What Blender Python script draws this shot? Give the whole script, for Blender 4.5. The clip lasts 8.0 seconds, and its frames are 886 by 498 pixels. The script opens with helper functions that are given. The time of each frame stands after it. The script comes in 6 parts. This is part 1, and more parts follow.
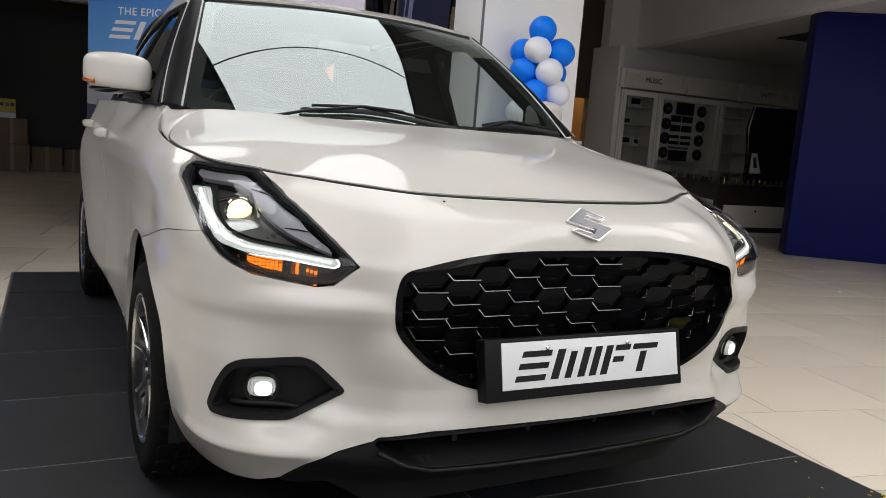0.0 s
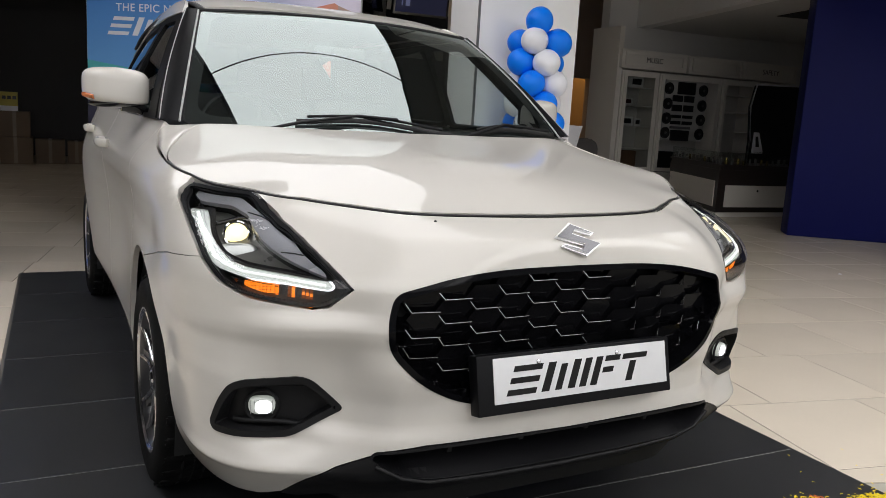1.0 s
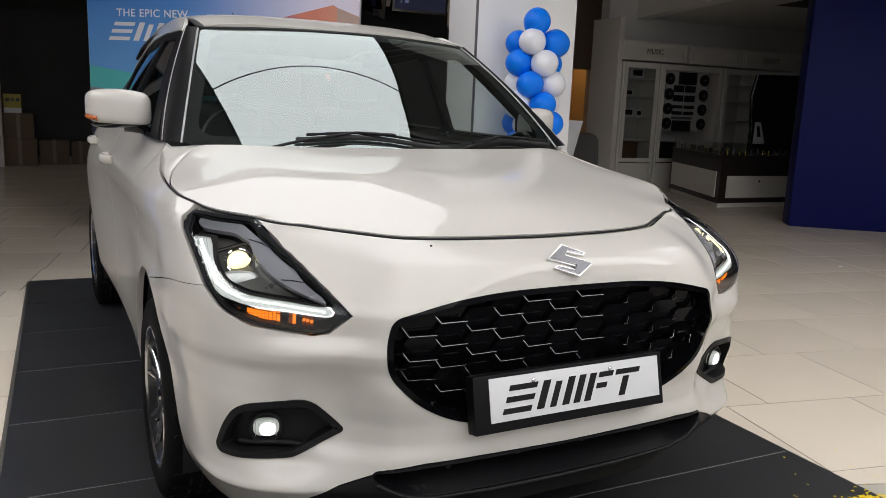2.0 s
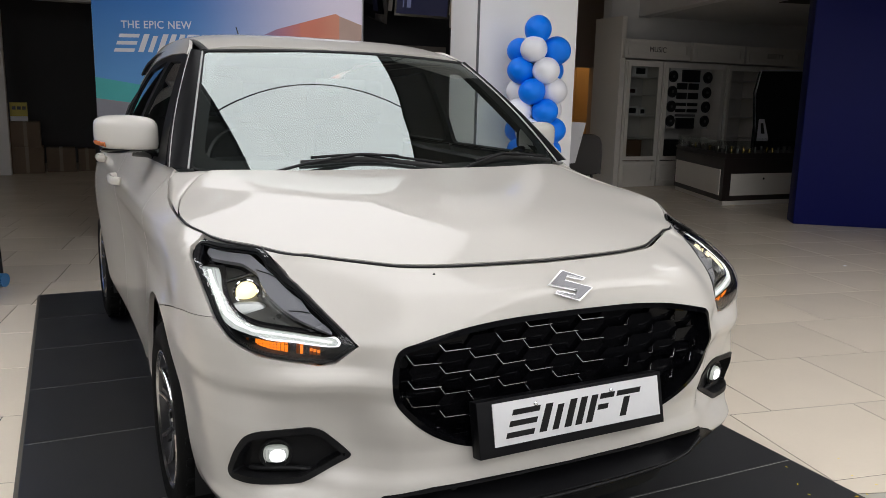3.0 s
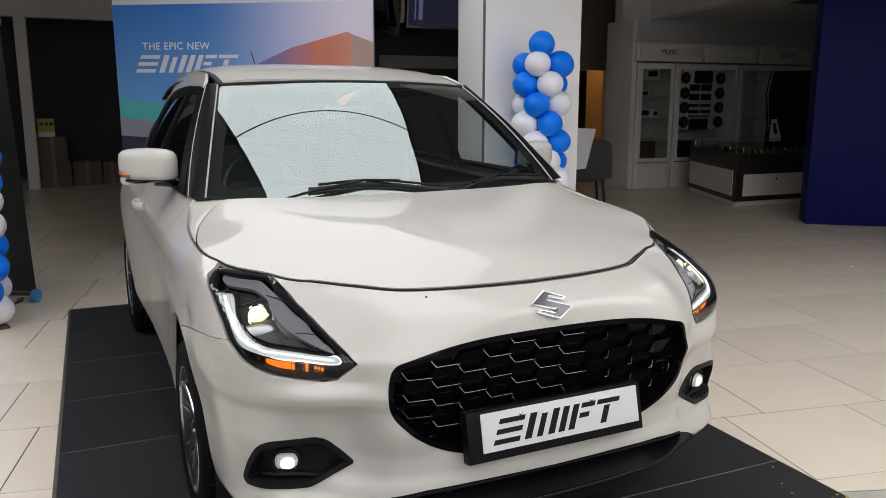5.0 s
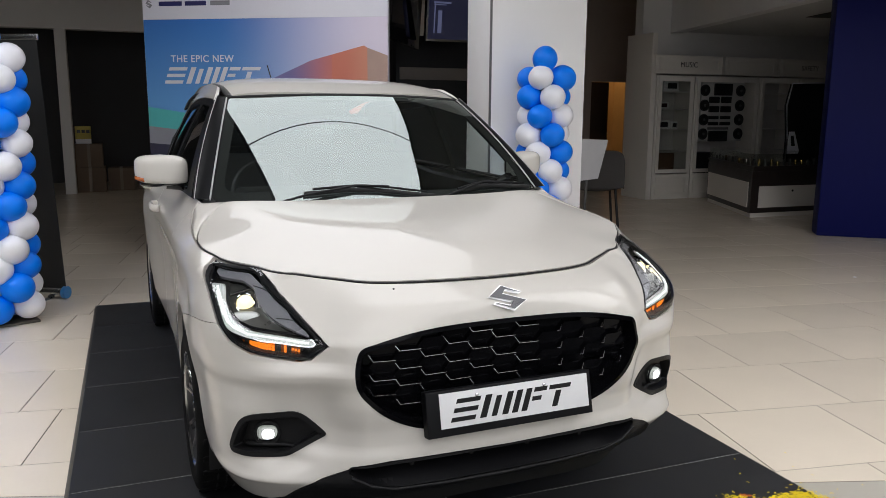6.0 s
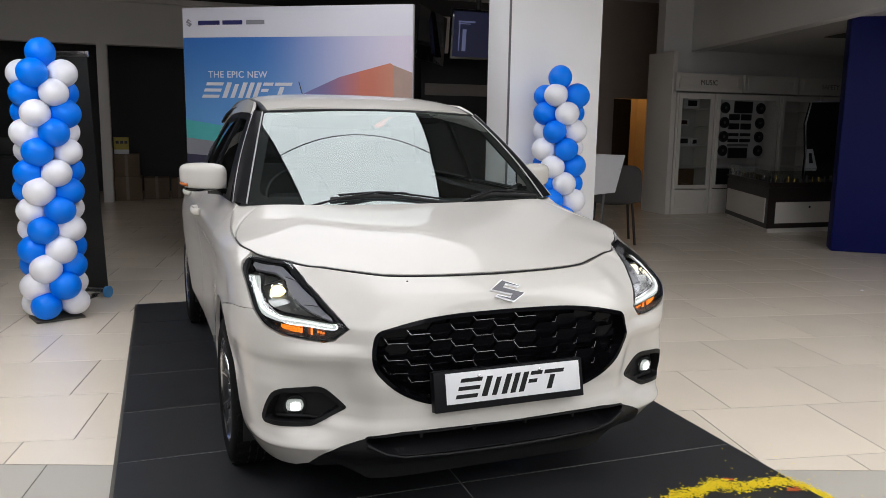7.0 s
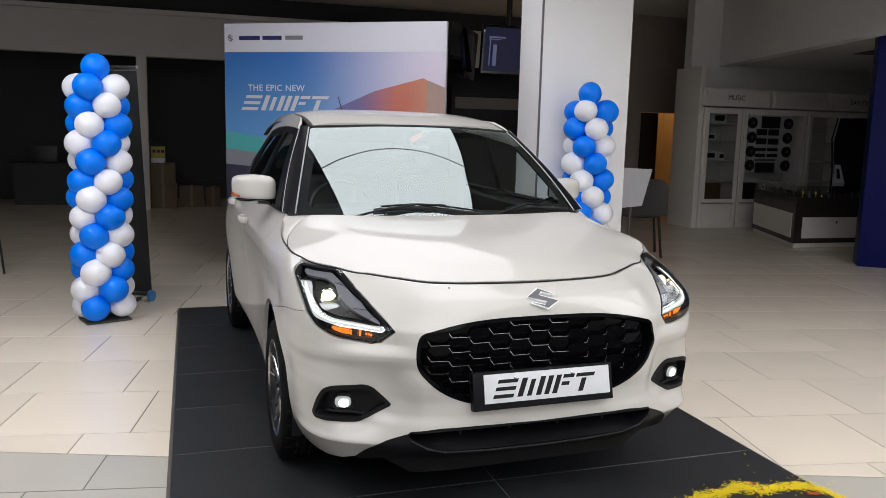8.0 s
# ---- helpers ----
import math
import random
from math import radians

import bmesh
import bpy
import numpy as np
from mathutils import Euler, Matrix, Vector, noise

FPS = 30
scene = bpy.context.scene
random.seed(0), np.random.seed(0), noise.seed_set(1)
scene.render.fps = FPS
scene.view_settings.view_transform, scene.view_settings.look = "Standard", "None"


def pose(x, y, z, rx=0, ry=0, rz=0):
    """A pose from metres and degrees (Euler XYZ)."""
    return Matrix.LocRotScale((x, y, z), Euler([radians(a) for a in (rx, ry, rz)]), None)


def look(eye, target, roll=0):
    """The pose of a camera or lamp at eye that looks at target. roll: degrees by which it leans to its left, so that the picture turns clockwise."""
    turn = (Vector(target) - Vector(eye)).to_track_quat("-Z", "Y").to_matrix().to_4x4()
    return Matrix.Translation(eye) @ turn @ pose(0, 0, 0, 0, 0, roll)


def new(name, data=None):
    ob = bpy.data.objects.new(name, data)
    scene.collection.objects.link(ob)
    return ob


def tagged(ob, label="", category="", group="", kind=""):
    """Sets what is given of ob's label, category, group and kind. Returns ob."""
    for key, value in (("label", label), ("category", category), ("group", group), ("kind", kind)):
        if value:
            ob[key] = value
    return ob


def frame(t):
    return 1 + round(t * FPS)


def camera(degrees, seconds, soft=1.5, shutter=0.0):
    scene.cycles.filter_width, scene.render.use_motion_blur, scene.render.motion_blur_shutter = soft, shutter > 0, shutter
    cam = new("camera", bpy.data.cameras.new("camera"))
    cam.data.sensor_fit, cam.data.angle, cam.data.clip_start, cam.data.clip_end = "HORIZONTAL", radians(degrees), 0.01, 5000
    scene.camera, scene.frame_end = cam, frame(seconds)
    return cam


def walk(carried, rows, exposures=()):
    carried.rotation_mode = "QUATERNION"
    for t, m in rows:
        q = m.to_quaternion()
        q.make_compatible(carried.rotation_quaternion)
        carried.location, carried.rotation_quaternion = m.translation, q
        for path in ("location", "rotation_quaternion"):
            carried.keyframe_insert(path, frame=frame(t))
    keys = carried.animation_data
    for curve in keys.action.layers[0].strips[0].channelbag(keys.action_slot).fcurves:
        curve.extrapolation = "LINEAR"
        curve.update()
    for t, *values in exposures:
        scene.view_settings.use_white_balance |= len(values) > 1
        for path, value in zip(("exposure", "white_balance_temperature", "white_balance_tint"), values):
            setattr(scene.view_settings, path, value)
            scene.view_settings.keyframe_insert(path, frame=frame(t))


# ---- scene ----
cam = camera(58.7, 8.0, soft=0.3)
PATH = [
    (0, (-1.121, -1.44, 1.037), (-0.233, 0.33, 0.753), 4.4),
    (0.5, (-1.116, -1.457, 1.085), (-0.236, 0.311, 0.77), 3.9),
    (1, (-1.114, -1.482, 1.136), (-0.239, 0.285, 0.798), 3.3),
    (1.5, (-1.113, -1.504, 1.183), (-0.244, 0.261, 0.827), 2.8),
    (3, (-1.122, -1.553, 1.311), (-0.274, 0.219, 0.935), 1.4),
    (3.5, (-1.123, -1.566, 1.356), (-0.281, 0.209, 0.979), 0.9),
    (4, (-1.135, -1.601, 1.397), (-0.296, 0.175, 1.017), 0.5),
    (4.5, (-1.142, -1.642, 1.409), (-0.318, 0.14, 1.028), 0.2),
    (6, (-1.046, -2.059, 1.426), (-0.322, -0.228, 1.074), 0.4),
    (6.5, (-1.031, -2.199, 1.435), (-0.339, -0.353, 1.1), 0.7),
    (7, (-1.109, -2.386, 1.428), (-0.445, -0.526, 1.111), 0.9),
    (7.5, (-1.173, -2.53, 1.447), (-0.536, -0.659, 1.144), 1.2),
    (8, (-1.23, -2.549, 1.453), (-0.622, -0.666, 1.161), 1.4),
]
walk(cam, [(t, look(eye, target, roll)) for t, eye, target, roll in PATH], [(0.0, 0.20, 6360, 11.5), (3.0, .11, 6330, 12), (4.5, .08, 6290, 12), (6.0, .13, 6240, 12), (8.0, .28, 6180, 12.5)])

# ---- light ----
world = bpy.data.worlds.new("world")
scene.world = world
world.use_nodes = True
sky = world.node_tree.nodes.new("ShaderNodeTexSky")
sky.sky_type, sky.sun_disc, sky.sun_elevation = "NISHITA", False, radians(30)
world.node_tree.links.new(sky.outputs[0], world.node_tree.nodes["Background"].inputs[0])
world.node_tree.nodes["Background"].inputs[1].default_value = 0.05
AISLE_GLOW = 1.55
FRONT_GLOW = 1.7
RIGHT_GLOW = 3.6
CENTRE_GLOW = 1.55
LEFT_GLOW = 5.0
# strength of the fill lamps added behind the camera
FRONT_FILL = 12.0
lamp_data = bpy.data.lights.new("corridor_light", "AREA")
lamp_data.size, lamp_data.energy, lamp_data.color = .5, 14.0, (1.0, .72, .36)
corridor_light = new("corridor_light", lamp_data)
corridor_light.matrix_world = look((7.75, 11.7, 3.3), (7.75, 11.75, 0))


# ---- materials ----
def ramp_mix(nt, factor, a, b):
    mix = nt.nodes.new("ShaderNodeMix")
    mix.data_type = "RGBA"
    if not isinstance(factor, float):
        nt.links.new(factor, mix.inputs["Factor"])
    else:
        mix.inputs["Factor"].default_value = factor
    for k, v in (("A", a), ("B", b)):
        socket = [i for i in mix.inputs if i.name == k and i.type == "RGBA"][0]
        if isinstance(v, tuple):
            socket.default_value = (*v, 1)
        else:
            nt.links.new(v, socket)
    return [o for o in mix.outputs if o.type == "RGBA"][0]


def noise_out(nt, scale, detail=4, coords="Object", rough=0.6):
    co, no = nt.nodes.new("ShaderNodeTexCoord"), nt.nodes.new("ShaderNodeTexNoise")
    no.inputs["Scale"].default_value, no.inputs["Detail"].default_value, no.inputs["Roughness"].default_value = scale, detail, rough
    nt.links.new(co.outputs[coords], no.inputs["Vector"])
    return no.outputs["Fac"]


def mat(name, base, rough=0.5, metal=0.0, coat=0.0, vary=0.12, scale=5.0, fine=90.0, bump=0.0, spec=0.5, rand=0.0, grain=0.06, rough_vary=0.08):
    """A surface with a base colour that varies at two scales, uneven gloss, and fine relief."""
    m = bpy.data.materials.new(name)
    m.use_nodes = True
    nt = m.node_tree
    p = nt.nodes["Principled BSDF"]
    big, small = noise_out(nt, scale), noise_out(nt, fine, 3)
    dark = tuple(c * (1 - vary) for c in base)
    light = tuple(min(1, c * (1 + vary * .5)) for c in base)
    col = ramp_mix(nt, big, dark, light)
    mul = nt.nodes.new("ShaderNodeMath")
    mul.operation, mul.inputs[1].default_value = "MULTIPLY", grain * 2
    nt.links.new(small, mul.inputs[0])
    col = ramp_mix(nt, mul.outputs[0], col, tuple(c * .6 for c in base))
    if rand:
        info = nt.nodes.new("ShaderNodeObjectInfo")
        mr = nt.nodes.new("ShaderNodeMath")
        mr.operation, mr.inputs[1].default_value = "MULTIPLY", rand
        nt.links.new(info.outputs["Random"], mr.inputs[0])
        col = ramp_mix(nt, mr.outputs[0], col, tuple(c * .45 for c in base))
    nt.links.new(col, p.inputs["Base Color"])
    mr = nt.nodes.new("ShaderNodeMapRange")
    mr.inputs["To Min"].default_value, mr.inputs["To Max"].default_value = max(.02, rough - rough_vary), min(1, rough + rough_vary)
    nt.links.new(big, mr.inputs["Value"])
    nt.links.new(mr.outputs[0], p.inputs["Roughness"])
    p.inputs["Metallic"].default_value, p.inputs["Coat Weight"].default_value = metal, coat
    p.inputs["Coat Roughness"].default_value, p.inputs["Specular IOR Level"].default_value = 0.03, spec
    if bump:
        b = nt.nodes.new("ShaderNodeBump")
        b.inputs["Strength"].default_value, b.inputs["Distance"].default_value = bump, 0.004
        nt.links.new(small, b.inputs["Height"])
        nt.links.new(b.outputs[0], p.inputs["Normal"])
    return m


def glow(name, colour, strength, base=(.8, .8, .8)):
    m = bpy.data.materials.new(name)
    m.use_nodes = True
    p = m.node_tree.nodes["Principled BSDF"]
    p.inputs["Base Color"].default_value = (*base, 1)
    p.inputs["Emission Color"].default_value, p.inputs["Emission Strength"].default_value = (*colour, 1), strength
    return m


def glass(name, tint, ior=1.5, rough=0.0, sheen=(1, 1, 1)):
    """A thin pane: tinted see-through, with gloss that grows towards grazing angles, alike from both sides."""
    m = bpy.data.materials.new(name)
    m.use_nodes = True
    nt = m.node_tree
    out = nt.nodes["Material Output"]
    nt.nodes.remove(nt.nodes["Principled BSDF"])
    tr, gl, lw, mix = (nt.nodes.new("ShaderNode" + k) for k in ("BsdfTransparent", "BsdfGlossy", "LayerWeight", "MixShader"))
    tr.inputs[0].default_value = (*tint, 1)
    gl.inputs[0].default_value = (*sheen, 1)
    gl.inputs["Roughness"].default_value = rough
    f0 = ((ior - 1) / (ior + 1)) ** 2
    power, gain = nt.nodes.new("ShaderNodeMath"), nt.nodes.new("ShaderNodeMath")
    power.operation, power.inputs[1].default_value = "POWER", 5.0
    gain.operation, gain.inputs[1].default_value, gain.inputs[2].default_value = "MULTIPLY_ADD", 1 - f0, f0
    nt.links.new(lw.outputs["Facing"], power.inputs[0])
    nt.links.new(power.outputs[0], gain.inputs[0])
    nt.links.new(gain.outputs[0], mix.inputs[0])
    nt.links.new(tr.outputs[0], mix.inputs[1])
    nt.links.new(gl.outputs[0], mix.inputs[2])
    nt.links.new(mix.outputs[0], out.inputs[0])
    return m


PAINT = mat("pearl_white_paint", (.565, .540, .497), .45, coat=.8, vary=.02, scale=1.5, fine=900, grain=.02, spec=.25, rough_vary=.02)
GLOSS_BLACK = mat("piano_black", (.006, .006, .007), .06, coat=.6, vary=.2, grain=.02, rough_vary=.02)
MATT_BLACK = mat("textured_black_plastic", (.009, .009, .0098), .5, vary=.2, fine=700, bump=.12, grain=.1, spec=.22)
# near-black that carries the shade of hollows in grille, intake, wheels and underside
DARK = mat("hollow_shade_black", (.004, .004, .004), .8, vary=.3)
RUBBER = mat("tyre_rubber", (.006, .006, .006), .8, vary=.25, fine=300, bump=.15, spec=.12)
SEAL = mat("rubber_seal", (.008, .008, .008), .5, vary=.2)
CHROME = mat("chrome", (.82, .82, .83), .06, metal=1, vary=.03, rough_vary=.02)
ALLOY = mat("machined_alloy", (.62, .62, .63), .25, metal=1, vary=.08, fine=400)
ALLOY_DARK = mat("dark_painted_alloy", (.02, .02, .022), .3, coat=.5, vary=.15)
GREY = mat("grey_trim", (.12, .12, .12), .35, vary=.1)
TRIM = mat("interior_trim", (.026, .026, .028), .6, vary=.2, fine=400, bump=.1)
FABRIC = mat("seat_fabric", (.032, .032, .035), .85, vary=.25, fine=500, bump=.2)
WINDSCREEN = glass("windscreen_glass", (.84, .90, .885), 3.3, sheen=(.90, 1, .985))
SIDE_GLASS = glass("side_glass", (.84, .90, .88), 1.5)
REAR_GLASS = glass("rear_glass", (.05, .06, .06), 1.6)
LENS = glass("lamp_lens", (.93, .94, .95), 1.5)
LAMP_BACK = mat("lamp_housing", (.03, .03, .033), .3, vary=.3, coat=.5)
GRILLE_BLACK = mat("gloss_black_grille", (.0025, .0025, .0032), .09, vary=.2, spec=.10, grain=.02, rough_vary=.04)
SATIN_BLACK = mat("satin_black_trim", (.006, .006, .007), .45, vary=.2, spec=.12)
DARKENED_CHROME = mat("reflection_dark_chrome", (.09, .09, .095), .12, metal=1, vary=.1)
BADGE_CHROME = mat("badge_chrome", (.80, .80, .81), .30, metal=1, vary=.03)
TRIM_GREY = mat("satin_grey_trim", (.42, .42, .42), .3, vary=.1)
LAMP_PANEL = mat("smoked_chrome_panel", (.32, .32, .34), .26, metal=.45, vary=.08, coat=.3)
LAMP_BOWL = mat("dark_silvered_bowl", (.15, .148, .135), .3, metal=.4, vary=.25, scale=14, grain=.02)
BOWL_SILVER = mat("silvered_reflector", (.62, .63, .60), .30, metal=.7, vary=.3, scale=60)
LED_CORE = glow("daytime_light_core", (.95, 1.0, .90), .52, (.8, .8, .8))
LED = glow("daytime_light_tube", (.93, 1.0, .86), .17, (.5, .52, .5))
PROJECTOR = glow("projector_bulb", (1.0, .84, .36), 1.25)
FOG_GLOW = glow("fog_bulb", (1.0, 1.0, 1.0), 1.5)
AMBER = glow("amber_indicator", (1.0, .24, .012), .95, (.6, .17, .015))
AMBER_OFF = mat("amber_reflector", (.40, .10, .02), .25, vary=.2)
PLATE_WHITE = mat("plate_white", (.66, .66, .67), .35, vary=.05, scale=20)
PRINT_BLACK = mat("print_black", (.008, .008, .008), .5, spec=.2)


# ---- building tools ----
def part(name, data, material, parent=None, label="", at=None):
    """Links a bmesh or a mesh as one object, under a thing or a part where one is given."""
    if isinstance(data, bmesh.types.BMesh):
        me = bpy.data.meshes.new(name)
        data.to_mesh(me)
        data.free()
        data = me
    if material is not None and not data.materials:
        data.materials.append(material)
    ob = new(name, data)
    if parent is not None:
        ob.parent = parent
    if at is not None:
        ob.matrix_basis = at
    return tagged(ob, label) if label else ob


def thing(name, label, category, group="", kind="", at=None):
    ob = new(name)
    ob.empty_display_size = .1
    if at is not None:
        ob.matrix_basis = at
    return tagged(ob, label, category, group, kind)


def smooth(bm, angle=35):
    for f in bm.faces:
        f.smooth = True
    for e in bm.edges:
        e.smooth = not (len(e.link_faces) == 2 and e.calc_face_angle(0) > radians(angle))
    return bm


def box(x0, y0, z0, x1, y1, z1, bevel=0.0, seg=2):
    bm = bmesh.new()
    bmesh.ops.create_cube(bm, size=1)
    bmesh.ops.scale(bm, vec=(x1 - x0, y1 - y0, z1 - z0), verts=bm.verts)
    bmesh.ops.translate(bm, vec=((x0 + x1) / 2, (y0 + y1) / 2, (z0 + z1) / 2), verts=bm.verts)
    if bevel:
        bmesh.ops.bevel(bm, geom=list(bm.edges), offset=bevel, segments=seg, affect="EDGES", profile=.6)
    return smooth(bm, 50)


def rod(a, b, r, seg=12, r2=None):
    a, b = Vector(a), Vector(b)
    bm = bmesh.new()
    m = Matrix.Translation((a + b) / 2) @ (b - a).to_track_quat("Z", "Y").to_matrix().to_4x4()
    bmesh.ops.create_cone(bm, cap_ends=True, segments=seg, radius1=r, radius2=r if r2 is None else r2, depth=(b - a).length, matrix=m)
    return smooth(bm, 50)


def join(*bms):
    out = bmesh.new()
    for b in bms:
        me = bpy.data.meshes.new("t")
        b.to_mesh(me)
        b.free()
        out.from_mesh(me)
        bpy.data.meshes.remove(me)
    return out


def turned(profile, seg=48, axis="X"):
    """A lathe body: profile of (radius, way along the axis)."""
    bm = bmesh.new()
    rings = []
    for r, h in profile:
        ring = []
        for i in range(seg):
            a = 2 * math.pi * i / seg
            c, s = r * math.cos(a), r * math.sin(a)
            ring.append(bm.verts.new((h, c, s) if axis == "X" else (c, s, h)))
        rings.append(ring)
    for p, q in zip(rings, rings[1:]):
        for i in range(seg):
            j = (i + 1) % seg
            bm.faces.new((p[i], p[j], q[j], q[i]))
    bmesh.ops.recalc_face_normals(bm, faces=bm.faces)
    return smooth(bm, 40)


def sweep(points, r, seg=8, flat=1.0):
    """A round bar along a line of points."""
    pts = [Vector(p) for p in points]
    bm = bmesh.new()
    rings = []
    for i, p in enumerate(pts):
        d = (pts[min(i + 1, len(pts) - 1)] - pts[max(i - 1, 0)]).normalized()
        u = d.cross(Vector((0, 0, 1)))
        if u.length < 1e-4:
            u = d.cross(Vector((1, 0, 0)))
        u.normalize()
        w = u.cross(d)
        rings.append([bm.verts.new(p + u * r * math.cos(a) + w * r * flat * math.sin(a)) for a in (2 * math.pi * k / seg for k in range(seg))])
    for p, q in zip(rings, rings[1:]):
        for i in range(seg):
            j = (i + 1) % seg
            bm.faces.new((p[i], p[j], q[j], q[i]))
    bm.faces.new(rings[0][::-1])
    bm.faces.new(rings[-1])
    bmesh.ops.recalc_face_normals(bm, faces=bm.faces)
    return smooth(bm, 60)


def prism(poly, place, depth):
    """A flat shape (poly in its own u, v), set by place(u, v, w) and given depth."""
    bm = bmesh.new()
    a = [bm.verts.new(place(u, v, 0)) for u, v in poly]
    b = [bm.verts.new(place(u, v, depth)) for u, v in poly]
    bm.faces.new(a)
    bm.faces.new(b[::-1])
    n = len(poly)
    for i in range(n):
        bm.faces.new((a[i], b[i], b[(i + 1) % n], a[(i + 1) % n]))
    bmesh.ops.recalc_face_normals(bm, faces=bm.faces)
    return bm


def fillet(pts, r, n=5):
    """A closed outline with its corners rounded; a point may give its own radius as a third number."""
    out = []
    for i, p in enumerate(pts):
        rr = p[2] if len(p) > 2 else r
        a, b, c = np.array(pts[i - 1][:2], float), np.array(p[:2], float), np.array(pts[(i + 1) % len(pts)][:2], float)
        if rr <= 0:
            out.append(tuple(b))
            continue
        u, v = a - b, c - b
        lu, lv = np.linalg.norm(u), np.linalg.norm(v)
        k = min(rr, lu * .49, lv * .49)
        p0, p1 = b + u / lu * k, b + v / lv * k
        for t in np.linspace(0, 1, n):
            out.append(tuple((1 - t) ** 2 * p0 + 2 * t * (1 - t) * b + t * t * p1))
    return out


def spaced(poly, res):
    p = np.array(poly, float)
    out = []
    for a, b in zip(p, np.roll(p, -1, axis=0)):
        n = max(1, int(round(np.linalg.norm(b - a) / res)))
        out += [a + (b - a) * k / n for k in range(n)]
    q = [out[0]]
    for v in out[1:]:
        if np.linalg.norm(v - q[-1]) > res * .12:
            q.append(v)
    return np.array(q)


def inside(pts, poly):
    x, y = pts[:, 0], pts[:, 1]
    hit = np.zeros(len(pts), bool)
    for (ax, ay), (bx, by) in zip(poly, np.roll(poly, -1, axis=0)):
        if ay == by:
            continue
        cross = ((ay > y) != (by > y)) & (x < (bx - ax) * (y - ay) / (by - ay) + ax)
        hit ^= cross
    return hit


def normals(surf, p, flip):
    e = 2e-3
    u, v = p[:, 0], p[:, 1]
    n = np.cross(surf(u + e, v) - surf(u - e, v), surf(u, v + e) - surf(u, v - e))
    n /= np.maximum(np.linalg.norm(n, axis=1), 1e-9)[:, None]
    return -n if flip else n


def sheet(name, surf, outline, holes=(), res=.02, depth=.012, lift=0.0, flip=False, closed=False):
    """A curved panel: an outline with holes in the plane of a surface, laid onto it, with edges folded inwards.
    closed: with a back side as well."""
    rims = [spaced(outline, res)] + [spaced(h, res) for h in holes]
    pts, edges = [], []
    for r in rims:
        k = len(pts)
        pts += [tuple(v) for v in r]
        edges += [(k + i, k + (i + 1) % len(r)) for i in range(len(r))]
    rim = np.array(pts)
    lo, hi = rim.min(0), rim.max(0)
    gx, gy = np.meshgrid(np.arange(lo[0], hi[0], res), np.arange(lo[1], hi[1], res * .87))
    gx = gx + (np.arange(gx.shape[0]) % 2 * res / 2)[:, None]
    g = np.stack([gx.ravel(), gy.ravel()], 1)
    ok = inside(g, rims[0])
    for h in rims[1:]:
        ok &= ~inside(g, h)
    g = g[ok]
    if len(g):
        near = np.full(len(g), 9.0)
        for k in range(0, len(rim), 200):
            near = np.minimum(near, np.linalg.norm(g[:, None] - rim[None, k:k + 200], axis=2).min(1))
        g = g[near > res * .55]
    from mathutils.geometry import delaunay_2d_cdt
    v2, _, tris, *_ = delaunay_2d_cdt([Vector(p) for p in pts] + [Vector(p) for p in g], edges, [], 0, 1e-6)
    p2 = np.array([tuple(v) for v in v2])
    tri = np.array([t for t in tris if len(t) == 3])
    mid = p2[tri].mean(1)
    ok = inside(mid, rims[0])
    for h in rims[1:]:
        ok &= ~inside(mid, h)
    tri = tri[ok]
    nrm = normals(surf, p2, flip)
    top = surf(p2[:, 0], p2[:, 1]) + nrm * lift
    fn = np.cross(top[tri[:, 1]] - top[tri[:, 0]], top[tri[:, 2]] - top[tri[:, 0]])
    turn = (fn * nrm[tri].mean(1)).sum(1) < 0
    tri[turn] = tri[turn][:, ::-1]
    verts, vn, faces = [top], [nrm], tri.tolist()
    base = len(top)
    if depth:
        seen = {}
        for t in faces:
            for a, b in zip(t, t[1:] + t[:1]):
                seen[(a, b)] = 1
        lone = [e for e in seen if (e[1], e[0]) not in seen]
        for a, b in lone:
            side = np.cross(nrm[a], top[b] - top[a])
            side = -side / max(np.linalg.norm(side), 1e-9)
            verts.append(np.array([top[a], top[b], top[b] - nrm[b] * depth, top[a] - nrm[a] * depth]))
            vn.append(np.array([side] * 4))
            faces.append([base, base + 3, base + 2, base + 1])
            base += 4
        if closed:
            verts.append(top - nrm * depth)
            vn.append(-nrm)
            faces += [[base + i for i in t[::-1]] for t in tri.tolist()]
    me = bpy.data.meshes.new(name)
    me.from_pydata(np.concatenate(verts).tolist(), [], faces)
    me.polygons.foreach_set("use_smooth", [True] * len(me.polygons))
    me.normals_split_custom_set_from_vertices(np.concatenate(vn).tolist())
    return me


def grown(poly, d):
    """An outline pushed outwards by d."""
    p = np.array([q[:2] for q in poly], float)
    t = np.roll(p, -1, 0) - np.roll(p, 1, 0)
    n = np.stack([t[:, 1], -t[:, 0]], 1) / np.maximum(np.linalg.norm(t, axis=1), 1e-9)[:, None]
    area = (p[:, 0] * np.roll(p[:, 1], -1) - p[:, 1] * np.roll(p[:, 0], -1)).sum()
    return [tuple(v) for v in p + n * d * (1 if area > 0 else -1)]


def mirror2(pts):
    return [(-p[0], *p[1:]) for p in pts]

